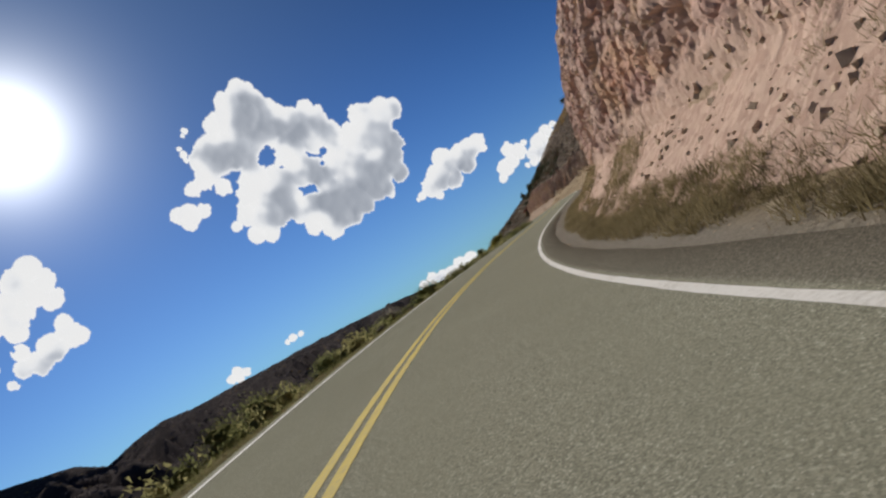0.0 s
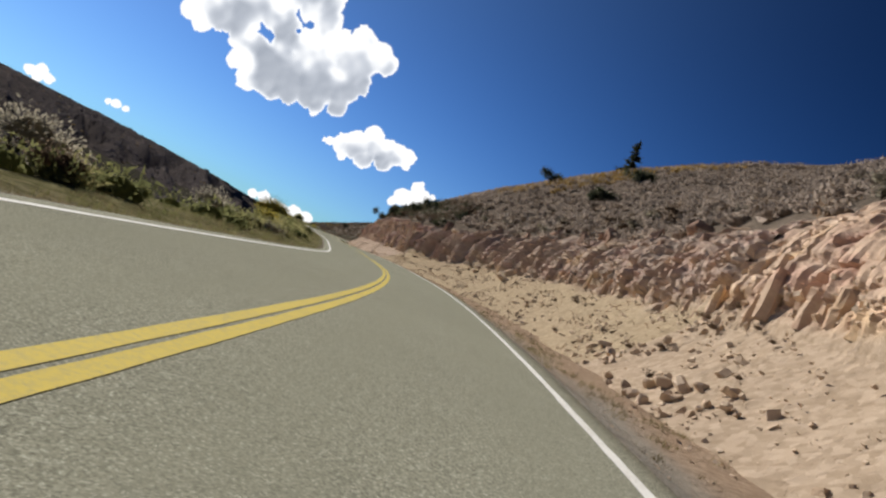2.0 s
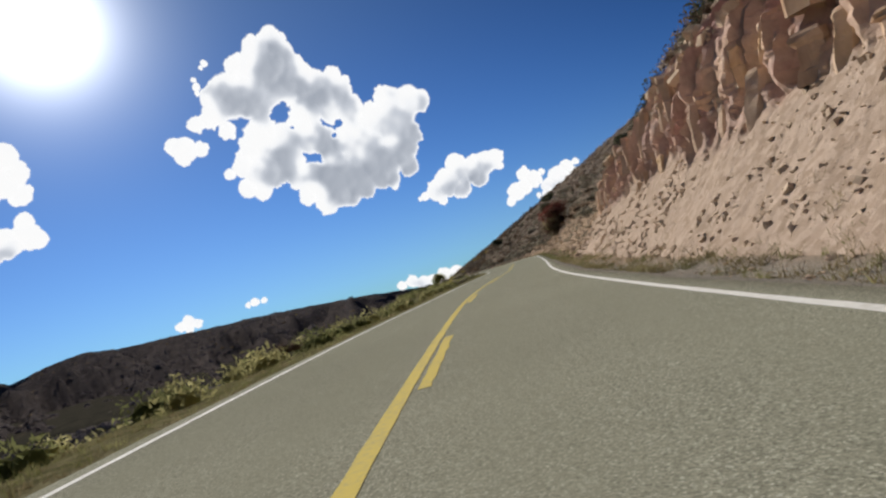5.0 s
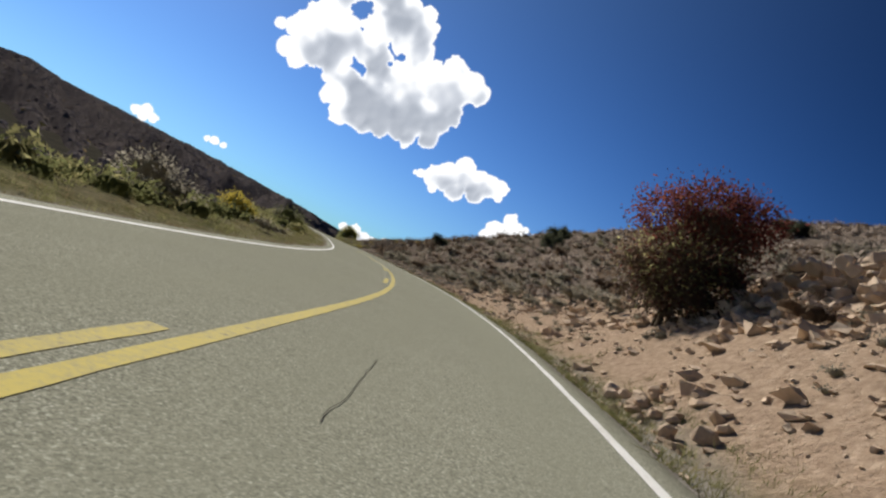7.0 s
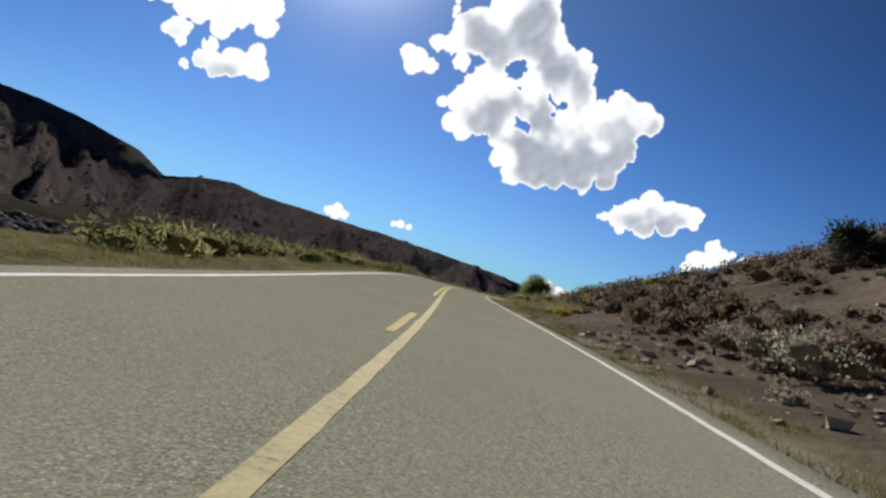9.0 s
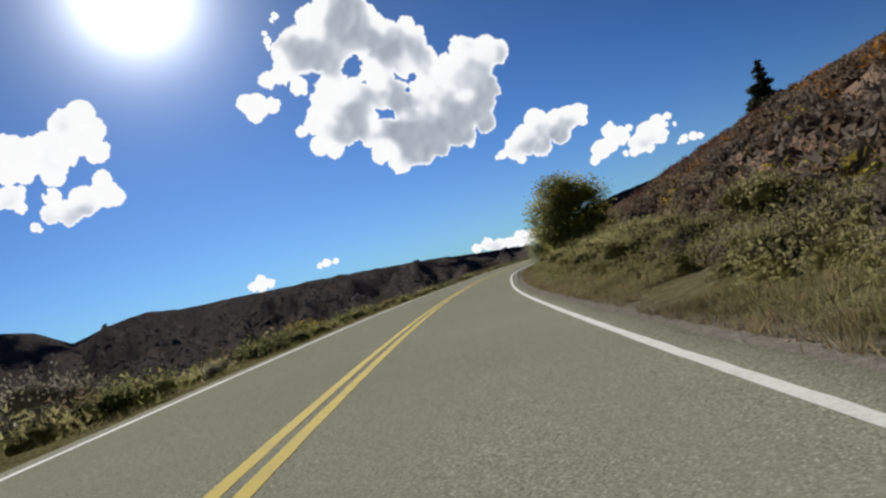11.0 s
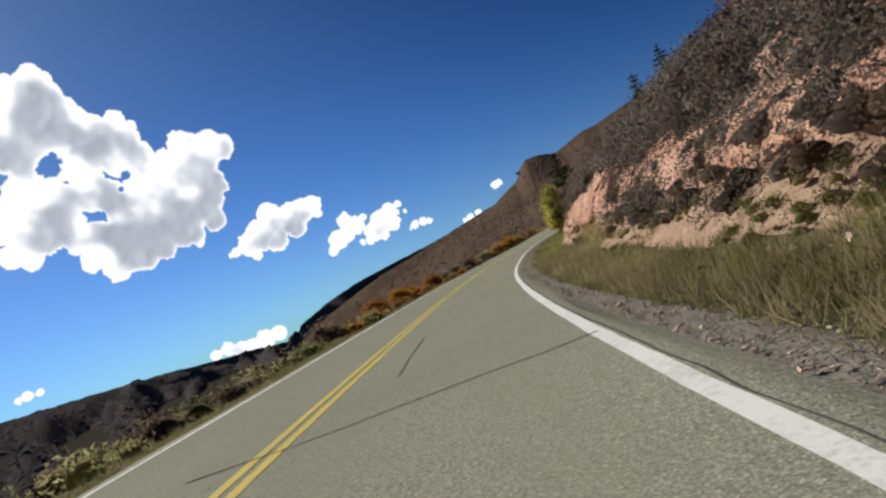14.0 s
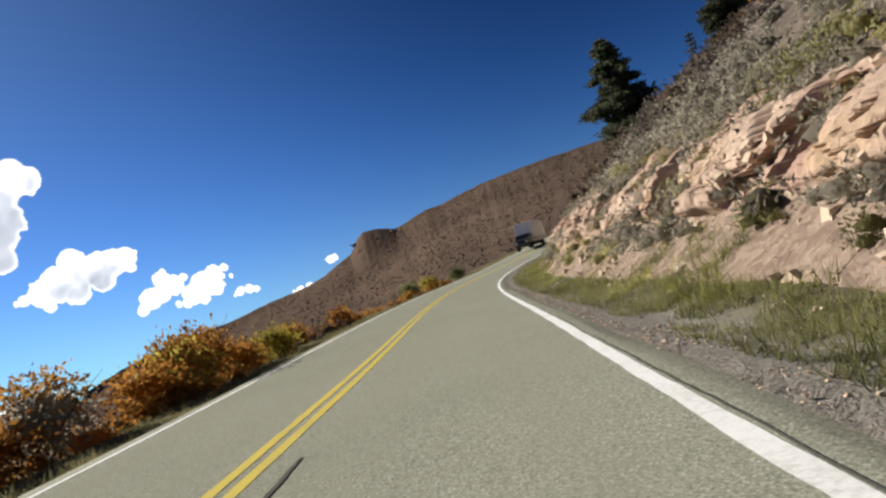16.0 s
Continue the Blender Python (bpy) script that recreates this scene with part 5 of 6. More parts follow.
grass(90000, 360, 486, 3.5, 2.2, L_STRAW, "verge_grass", "pale dry grass along the inner verge", 32, (.08, .26))
grass(60000, 360, 480, 3.9, 2.0, L_GRASS, "verge_grass", "yellow-green grass along the inner verge", 37, (.08, .28))
grass(7000, 34, 78, 3.8, .9, L_STRAW, "verge_grass", "thin golden grass at the edge of the asphalt", 44, (.05, .16))
grass(80000, -8, 56, 4.0, 2.5, L_STRAW, "verge_grass", "dry golden grass at the cliff's foot", 33, (.1, .35))
grass(50000, 225, 350, 3.3, 1.5, L_GRASS, "verge_grass", "olive grass strip between asphalt and rubble", 41, (.06, .22))
grass(24000, 80, 330, 3.7, 1.6, L_STRAW, "verge_grass", "thin dry grass beside the dirt slope", 34, (.06, .22))
grass(9000, 150, 228, 3.5, 1.1, L_GRASS, "verge_grass", "olive grass at the foot of the scree", 48, (.06, .2))
grass(14000, 150, 228, 3.5, 1.1, L_STRAW, "verge_grass", "dry grass at the foot of the scree", 38, (.08, .25))
grass(56000, -8, 420, -3.3, -2.6, L_STRAW, "verge_grass", "straw-coloured grass along the outer verge", 43, (.06, .2))
grass(76000, -8, 420, -3.4, -3.0, L_GRASS, "verge_grass", "green and straw grass along the outer verge", 35, (.08, .26))
grass(60000, 430, 660, -3.4, -2.2, L_GRASS, "verge_grass", "olive grass along the outer verge", 45, (.08, .24))
grass(26000, 420, 640, -3.6, -1.8, L_STRAW, "verge_grass", "dry grass along the outer verge", 36, (.1, .3))

# ---------------------------------------------------------------- single trees and tall bushes
broadleaf("cottonwood", spot(440, 7.4), [(.4, .3, 3.1, 2.2, 2.2, 1.9), (-.9, -.5, 2.3, 1.8, 1.8, 1.7), (1.3, .6, 3.3, 1.8, 1.8, 1.6), (.1, .5, 4.3, 1.5, 1.5, 1.2), (-.7, -.8, 1.2, 1.5, 1.5, 1.1), (1.6, .4, 1.6, 1.6, 1.6, 1.4), (-.9, .6, 1.0, 1.3, 1.3, 1.0), (.4, -.9, 1.1, 1.4, 1.4, 1.1)],
          15000, L_LIME, "broad roadside tree with green leaves turning yellow", 51, .145, .10, .12, extra=[([(-1.5, -1.0, 2.6, 1.4, 1.4, 1.8), (-.5, -.2, 4.5, 1.4, 1.4, 1.0)], 3800, L_WILLOW), ([(-.6, -.6, 3.6, 1.6, 1.6, 1.3)], 900, L_YELLOW)])
broadleaf("willow_bush", spot(447.5, 5.8), [(0, 0, 1.7, 1.5, 1.5, 1.5), (-.5, -.6, 1.1, 1.35, 1.35, 1.1), (.8, .5, 1.5, 1.4, 1.4, 1.3), (.1, .3, 2.4, 1.1, 1.1, .9), (-.6, .5, .8, 1.1, 1.1, .8)], 11000, L_WILLOW, "rounded grey-green bush beside the grass verge", 52, .11, .045, .05, "bush")
broadleaf("verge_bush", spot(494.4, 6.1), [(0, 0, .35, .5, .5, .42), (.25, .3, .3, .42, .42, .36), (-.2, -.3, .25, .4, .4, .3)], 2200, L_OLIVE, "rounded olive bush on the red earth bank", 84, .07, .03, .03, "bush")
broadleaf("red_bush", spot(269.1, 6.85), [(0, 0, 1.3, 1.5, 1.5, 1.3), (-1.0, .2, 1.1, 1.1, 1.1, 1.1), (1.1, 0, 1.5, 1.1, 1.1, 1.2), (0, -.4, .7, 1.3, 1.3, .7), (.2, 0, 2.6, 1.35, 1.35, 1.1)], 11500, L_BROWN, "dense bush with dark red autumn leaves over brown stems", 53, .11, .05, .06, "bush",
          extra=[([(.1, 0, 3.1, 1.4, 1.4, .9), (1.0, 0, 3.2, 1.1, 1.1, .9), (-1.0, .2, 2.6, 1.0, 1.0, .8)], 8500, L_RED), ([(0, 0, 1.5, 1.7, 1.7, 1.4)], 2200, L_RED), ([(-.3, -.3, 1.4, 1.6, 1.5, 1.2)], 1600, L_OLIVE)])
broadleaf("green_bush", spot(158, -8.2), [(0, 0, 1.0, 1.7, 1.5, 1.1), (1.2, .6, .8, 1.2, 1.2, .9), (-1.2, -.5, .7, 1.2, 1.2, .8)], 3000, L_YELLOW, "rounded yellow-green bush below the road edge", 55, .14, .07, .05, "bush",
          extra=[([(0, 0, 1.2, 1.7, 1.5, 1.1), (1.0, .2, .9, 1.3, 1.2, .9)], 2600, L_GREEN)])
broadleaf("green_bush", spot(169, -7.8), [(0, 0, .9, 1.3, 1.3, .9), (.8, .5, .7, 1.0, 1.0, .8)], 2400, L_GREEN, "dark green bush below the road edge", 56, .13, .06, .05, "bush")
for _k, (_s, _l, _r) in enumerate(((88, -7.5, .9), (106, -8.5, 1.1), (119, -7.2, .8), (145, -9, 1.0), (270, -6.8, 1.0), (283, -7.4, .8), (298, -6.2, 1.1), (306, -7.0, .9), (312, -6.5, .8), (398, -7.5, 1.0), (409, -8.0, 1.1), (430, -8.5, 1.0), (40, -8.5, 1.0))):
    broadleaf("verge_bush", spot(_s, _l), [(0, 0, .7 * _r, _r, _r, .7 * _r), (.6 * _r, .5 * _r, .5 * _r, .8 * _r, .8 * _r, .6 * _r)], 1500, (L_GREEN, L_SAGE, L_YELLOW)[_k % 3] if _k % 4 else L_SAGE,
              ("green", "grey-green", "yellow-green")[_k % 3] + " bush on the outer verge above the valley", 60 + _k, .12, .05, .04, "bush")
broadleaf("orange_bush", spot(597, -5.9), [(0, 0, .9, 1.1, 1.3, 1.0), (.8, 1.4, .9, 1.1, 1.3, 1.0), (-.4, -1.3, .8, .9, 1.1, .9)], 2600, L_ORANGE, "tall bush with orange autumn leaves beside the road", 81, .15, .08, .05, "bush",
          extra=[([(-.5, -1.6, .7, .9, 1.0, .8), (0, 0, .6, 1.0, 1.2, .7)], 1500, L_YELLOW)])
broadleaf("orange_bush", spot(591.5, -6.2), [(0, 0, .8, 1.0, 1.1, .9), (-.3, -1.0, .6, .9, .9, .7)], 1300, L_SAGE, "thin grey bush with faded orange leaves", 82, .14, .07, .05, "bush", extra=[([(0, 0, 1.1, .9, 1.0, .6)], 700, L_ORANGE)])
for _k, (_s, _l, _f) in enumerate(((603, -5.4, L_YELLOW), (608, -6.5, L_ORANGE), (615, -6.2, L_ORANGE), (566, -6.5, L_SAGE), (556, -7, L_BROWN), (545, -6.6, L_ORANGE), (549, -5.9, L_ORANGE), (553, -6.3, L_ORANGE), (560, -6.0, L_ORANGE), (570, -6.2, L_SAGE), (574, -5.8, L_BROWN), (578, -6.4, L_ORANGE), (582, -5.9, L_SAGE), (586, -6.3, L_YELLOW), (588.5, -5.7, L_ORANGE), (594, -5.6, L_ORANGE), (600, -5.7, L_ORANGE), (535, -6.5, L_BROWN), (628, -5.5, L_GREEN), (634, -5.8, L_YELLOW), (641, -5.6, L_GREEN))):
    broadleaf("autumn_bush", spot(_s, _l), [(0, 0, .6, .9, .9, .65), (.5, .7, .5, .8, .8, .55)], 1500, _f, "low bush in autumn colour on the outer verge", 90 + _k, .13, .07, .04, "bush")
broadleaf("roadside_tree", spot(555, 5.6), [(0, 0, 2.0, 1.0, 1.0, 1.2), (-.3, -.4, 1.2, .9, .9, 1.0), (.3, .4, 3.0, .7, .7, .9)], 3000, L_LIME, "slim green and yellow tree against the earth cut", 57, .14, .09, .07,
          extra=[([(-.5, -.5, 1.0, .8, .8, .8), (.1, .1, 2.6, .8, .8, .9)], 1500, L_YELLOW)])
conifer(spot(563, 6.9), 5.2, "dark green conifer on the bank above the road", 101, .32, -.04, .05, .1)
conifer(spot(645, 12.8, .8), 10.3, "tall dark pine standing on the slope", 102, .34, -.04, .03, .03)
conifer(spot(645, 23.0), 8.8, "dark pine on the upper slope", 103, .3, -.06, .05, .08)
conifer(spot(640, 19.4), 4.4, "young dark pine on the slope", 104, .2)
conifer(spot(560, 14.6), 3.6, "small dark juniper above the cut", 105, .3)
conifer(spot(573, 19), 4.2, "small dark juniper on the slope", 106, .28)
conifer(spot(580, 30.2, .8), 13.5, "lone dark pine on the hilltop", 107, .3, .04, .22, .12)
conifer(spot(219, 51.5), 9.5, "lone dark pine on the hillside crest", 108, .26, .02, .12)
conifer(spot(221, 54), 8.0, "second dark pine on the hillside crest", 109, .24, -.03, .15)
conifer(spot(180, 42), 6.5, "dark pine on the skyline of the hill", 110, .25)
for _k, (_s, _l, _ht) in enumerate(((203, 9.2, 2.4), (198, 9.4, 2.2), (193, 9.9, 1.8), (189, 10.3, 2.2), (185, 10.0, 1.7), (181, 10.8, 2.1), (177, 10.4, 1.9), (173, 11.2, 2.3), (169, 10.6, 1.8), (165, 11.4, 2.2), (319, 18.7, 2.6), (330, 24, 2.4), (300, 30, 2.2), (352, 16, 2.2), (230, 30, 2.4), (150, 30, 2.4), (165, 26, 2.2), (140, 22, 2.0))):
    _j = np.random.default_rng(300 + _k)
    broadleaf("juniper", spot(_s, _l, -.2), [(*(_j.normal(size=2) * _ht * .32), _ht * _j.uniform(.25, .6), *(_ht * _j.uniform(.25, .45, 3))) for _ in range(6)], 2400, L_PINE, "dark rounded juniper on the slope", 120 + _k, .2, .09, .06, "tree")

# dead juniper hanging from the cut
_st = empty("dead_tree", spot(493.5, 6.15, .2), "bleached dead juniper with twisted bare branches", "dead tree")
_r9 = np.random.default_rng(9)
for _ in range(30):
    _d = _r9.normal(size=3) * [.42, .42, .16] + [-.2, -.3, .06]
    _m = _d * .35 + _r9.normal(size=3) * .13
    _e = _d * .75 + _r9.normal(size=3) * .16
    part("branch", limbs_mesh("branch", [([(0, 0, 0), _m, _e, _e + _r9.normal(size=3) * .14], (.045, .032, .02, .006))], M_DEAD, 5), _st)


# ---------------------------------------------------------------- loose rock
def rock_mesh(seed, mat, flat=.75):
    """An angular broken block: the hull of scattered corners."""
    rng = np.random.default_rng(seed)
    bm = bmesh.new()
    p = rng.uniform(-1, 1, (22, 3))
    p /= np.maximum(1, np.linalg.norm(p, axis=1) / 1.05)[:, None]
    for c in p * [1, .85, flat]:
        bm.verts.new(c)
    r = bmesh.ops.convex_hull(bm, input=bm.verts)
    bmesh.ops.delete(bm, geom=[g for g in r["geom_interior"] if isinstance(g, bmesh.types.BMVert)], context="VERTS")
    bmesh.ops.bevel(bm, geom=list(bm.edges), offset=.035, segments=1, affect="EDGES")
    bmesh.ops.recalc_face_normals(bm, faces=bm.faces)
    me = bpy.data.meshes.new("rock")
    bm.to_mesh(me)
    bm.free()
    me.materials.append(mat)
    return me


M_STONE = earth_material("pale_fallen_stone", [(.2, (.38, .275, .19)), (.5, (.57, .44, .32)), (.85, (.70, .58, .45))], 2, 6, .04)
ROCKS = [rock_mesh(i, M_STONE, (.6, .75, .9)[i % 3]) for i in range(6)]


def boulder(s, l, r, label, sink=.25):
    ob = new("boulder", ROCKS[int(_rng.integers(6))])
    ob.matrix_world = Matrix.Translation(spot(s, l, r * .55 - sink * r)) @ Euler((_rng.uniform(-.5, .5), _rng.uniform(-.5, .5), _rng.uniform(0, 6.28))).to_matrix().to_4x4() @ Matrix.Diagonal((r * _rng.uniform(.8, 1.3), r * _rng.uniform(.7, 1.1), r * _rng.uniform(.7, 1.1), 1))
    tagged(ob, label, "rock", "fallen rocks")


for _k in range(30):
    _s = float(_rng.uniform(56, 150))
    _f = float(np.interp(_s, CUT[:, 0], CUT[:, 1]))
    boulder(_s, _f + float(_rng.uniform(-.6, 1.6)), float(_rng.uniform(.07, .22)), "broken tan rock fallen at the foot of the cut")
for _k in range(20):
    _s = float(_rng.uniform(152, 226))
    _f = float(np.interp(_s, CUT[:, 0], CUT[:, 1]))
    boulder(_s, _f + float(_rng.uniform(-.5, 1.0)), float(_rng.uniform(.08, .26)), "broken pinkish rock fallen at the foot of the cliff")
for _k in range(26):
    boulder(float(_rng.normal(261.8, .9)), float(_rng.normal(4.65, .25)), float(_rng.uniform(.08, .2)), "pile of broken pale rock beside the pavement", .1)
for _k in range(34):
    _u = _k < 24
    boulder(float(_rng.normal(86.8 if _u else 92.8, 1.1)), float(_rng.normal(5.95 if _u else 6.2, .3)), float(_rng.uniform(.07, .24)), "pile of broken yellowish rock at the foot of the dirt slope", .1)
for _k in range(100):                                    # a heap of blocks, highest in the middle
    _u, _v, _r = float(_rng.uniform(-1, 1)), float(_rng.uniform(-1, 1)), float(_rng.uniform(.15, .36))
    _h = 1.0 * (1 - _u * _u) * (1 - _v * _v) * float(_rng.random())
    boulder(267.4 + 3.4 * _u, 9.2 + 1.6 * _v, _r, "angular tan rock stacked on the bank", .1 - _h / _r)
for _k in range(24):
    boulder(float(_rng.uniform(232, 300)), 4.6 + 6 * float(_rng.random()) ** 1.2, float(_rng.uniform(.05, .16)), "angular pinkish rock on the rubble slope")
for _k in range(14):
    boulder(float(_rng.uniform(118, 150)), float(_rng.uniform(8.5, 12)), float(_rng.uniform(.3, .8)), "large tan boulder below the rock band")
M_BLOCK = earth_material("weathered_block_rock", [(.2, (.15, .095, .075)), (.5, (.30, .20, .15)), (.85, (.46, .33, .24))], 2, 6, .06)
BLOCKS = [rock_mesh(20 + i, M_BLOCK, (.7, .85, 1.0)[i % 3]) for i in range(4)]
for _k in range(38):
    _s = 96 + 54 * (_k + float(_rng.random())) / 38
    _c = [float(np.interp(_s, CUT[:, 0], CUT[:, _i])) for _i in (2, 3, 4, 5)]
    _f, _r = float(_rng.uniform(.35, 1.05)), float(_rng.uniform(.35, .85))
    _x0, _y0 = place(_s, _c[0] + (_c[2] - _c[0]) * _f)
    ob = new("boulder", BLOCKS[_k % 4])
    ob.matrix_world = Matrix.Translation((float(_x0), float(_y0), float(land(_s, _c[0] + (_c[2] - _c[0]) * _f)) + .1)) @ Euler((_rng.uniform(-.4, .4), _rng.uniform(-.4, .4), _rng.uniform(0, 6.28))).to_matrix().to_4x4() @ Matrix.Diagonal((_r, _r * .8, _r * _rng.uniform(.8, 1.4), 1))
    tagged(ob, "dark weathered rock block bedded in the low rock band", "rock", "bedded rocks")
for _s, _l, _r in ((535, 5.75, .33), (536.2, 5.7, .2), (541.0, 5.95, .36), (530, 5.3, .32), (561, 5.0, .2), (567, 5.0, .15), (571, 4.6, .15), (48, 5.2, .4), (25.2, 5.0, .27), (24.0, 5.15, .2), (28.8, 4.95, .17), (31.5, 4.9, .12)):
    boulder(_s, _l, _r, "pale rock half sunk at the foot of the bank")


def tumbled(v, rng):
    """Each stone's corners turned its own way."""
    q = rng.normal(size=(len(v), 4))
    w, x, y, z = (q / np.linalg.norm(q, axis=1)[:, None]).T
    m = np.stack([1 - 2 * (y * y + z * z), 2 * (x * y - z * w), 2 * (x * z + y * w), 2 * (x * y + z * w), 1 - 2 * (x * x + z * z), 2 * (y * z - x * w),
                  2 * (x * z - y * w), 2 * (y * z + x * w), 1 - 2 * (x * x + y * y)], 1).reshape(-1, 3, 3)
    return np.einsum("nij,nkj->nki", m, v)


def rubble(n, s0, s1, off0, off1, r0, r1, seed, label, power=1.5, fixed=False):
    rng = np.random.default_rng(seed)
    bm = bmesh.new()
    bmesh.ops.create_cube(bm, size=1.5)
    bmesh.ops.triangulate(bm, faces=bm.faces)
    bv = np.array([v.co for v in bm.verts])
    bf = np.array([[v.index for v in f.verts] for f in bm.faces])
    bm.free()
    s = rng.uniform(s0, s1, n)
    l = (np.interp(s, CUT[:, 0], CUT[:, 1]) if not fixed else 0) + off0 + (off1 - off0) * rng.random(n) ** power
    x, y = place(s, l)
    k = fbm(x / 2, y / 2, 3, 13) > .42
    s, l, x, y = s[k], l[k], x[k], y[k]
    n = len(s)
    r = r0 + (r1 - r0) * rng.random(n) ** 3
    v = bv[None] * rng.uniform(.45, 1.3, (n, len(bv), 1)) * r[:, None, None] * rng.uniform(.6, 1.2, (n, 1, 3))
    v = tumbled(v, rng) * [1, 1, .55] + np.stack([x, y, land(s, l) + r * .15], 1)[:, None]
    f = bf[None] + (np.arange(n) * len(bv))[:, None, None]
    ob = new("rubble", mesh_np("rubble", v.reshape(-1, 3), f.reshape(-1, 3), [M_STONE], smooth=False))
    tagged(ob, label, "rubble", kind="stuff")


def stones_in(face, n, r0, r1, lo, hi, seed, label, rows=82):
    """Angular stones stuck in a cut face, in loose clusters, between two shares of its height."""
    rng = np.random.default_rng(seed)
    co = np.empty(len(face.data.vertices) * 3)
    face.data.vertices.foreach_get("co", co)
    co = co.reshape(-1, rows, 3)
    i, j = rng.integers(0, len(co), n), (rows * (lo + (hi - lo) * rng.random(n))).astype(int)
    c = co[i, j]
    c = c[fbm(i * .05, j * .13, 3, seed) > .47]
    n = len(c)
    bv = np.array([(x, y, z) for x in (-1, 1) for y in (-1, 1) for z in (-1, 1)], float)
    bf = np.array([(0, 1, 3), (0, 3, 2), (4, 6, 7), (4, 7, 5), (0, 4, 5), (0, 5, 1), (2, 3, 7), (2, 7, 6), (0, 2, 6), (0, 6, 4), (1, 5, 7), (1, 7, 3)])
    r = r0 + (r1 - r0) * rng.random(n) ** 2.5
    v = bv[None] * rng.uniform(.72, 1.05, (n, 8, 1)) * r[:, None, None] * rng.uniform(.6, 1.2, (n, 1, 3))
    v = tumbled(v, rng) + c[:, None]
    ob = new("rubble", mesh_np("rubble", v.reshape(-1, 3), (bf[None] + (np.arange(n) * 8)[:, None, None]).reshape(-1, 3), [M_STONE], smooth=False))
    tagged(ob, label, "rubble", kind="stuff")


stones_in(FACE_RED, 600, .02, .09, .04, .95, 61, "pale stones embedded in the red earth cut")
stones_in(FACE_LOW, 5200, .012, .07, .02, .42, 62, "broken yellowish stones lying on the dirt slope")
stones_in(FACE_MID, 3600, .02, .10, .02, .6, 65, "broken tan blocks lying on the ledges of the rock cut")
stones_in(FACE_TALL, 8000, .015, .07, .02, .98, 63, "broken pale blocks standing out of the rock cut")
stones_in(FACE_PINK, 4200, .012, .07, .02, .36, 66, "broken pinkish stones lying on the scree")
stones_in(FACE_PINK, 3200, .04, .22, .66, .99, 67, "loose blocks along the top of the cliff")
stones_in(FACE_BANK, 2200, .03, .13, .02, .8, 64, "loose stones on the rocky bank")
rubble(9000, 488, 600, 3.1, 4.2, .008, .028, 47, "loose pale gravel beside the edge line", 1.4, True)
rubble(8000, 40, 150, -.9, 4.6, .01, .06, 41, "small broken stones on the dirt below the cut")
rubble(2600, 150, 228, -.7, 2.2, .012, .07, 42, "small broken stones at the scree's foot")
rubble(8000, 228, 312, -.8, 6.5, .02, .12, 43, "scattered angular stones on the rubble slope", 1.2)
rubble(2600, 232, 345, -.4, 8, .05, .24, 48, "larger reddish blocks strewn over the slope", 1.1)
rubble(1700, 262, 283, 6.2, 11, .06, .27, 49, "broken pinkish stones heaped on the bank", 1.0, True)
rubble(1600, 312, 380, -.6, 8.0, .02, .10, 44, "scattered pale stones among the sage", 1.0)
rubble(1500, 480, 640, -.5, 1.5, .02, .09, 45, "small stones along the bank's foot")
rubble(4200, -8, 640, 3.45, 4.3, .008, .03, 46, "loose gravel beside the asphalt", 1.3, True)

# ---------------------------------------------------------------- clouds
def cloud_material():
    """Backlighting painted into the emission: thin parts glow white, deep parts are greyer."""
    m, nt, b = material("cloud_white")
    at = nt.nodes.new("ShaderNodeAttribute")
    at.attribute_name = "cloud_shade"
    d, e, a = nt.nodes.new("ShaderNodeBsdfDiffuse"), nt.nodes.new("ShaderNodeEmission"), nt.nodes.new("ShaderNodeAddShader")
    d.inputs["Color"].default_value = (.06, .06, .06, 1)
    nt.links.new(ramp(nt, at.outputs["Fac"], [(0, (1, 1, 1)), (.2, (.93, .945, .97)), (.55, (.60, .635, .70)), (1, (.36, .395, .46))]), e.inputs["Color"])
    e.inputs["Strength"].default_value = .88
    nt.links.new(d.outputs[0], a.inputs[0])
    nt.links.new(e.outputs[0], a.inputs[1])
    nt.nodes.remove(b)
    # the fringe thins out to nothing
    t, mx, ed = nt.nodes.new("ShaderNodeBsdfTransparent"), nt.nodes.new("ShaderNodeMixShader"), nt.nodes.new("ShaderNodeAttribute")
    ed.attribute_name = "dense"
    nt.links.new(ed.outputs["Fac"], mx.inputs[0])
    nt.links.new(t.outputs[0], mx.inputs[1])
    nt.links.new(a.outputs[0], mx.inputs[2])
    nt.links.new(mx.outputs[0], nt.nodes["Material Output"].inputs["Surface"])
    return m


M_CLOUD = cloud_material()
FAR = 4450.0


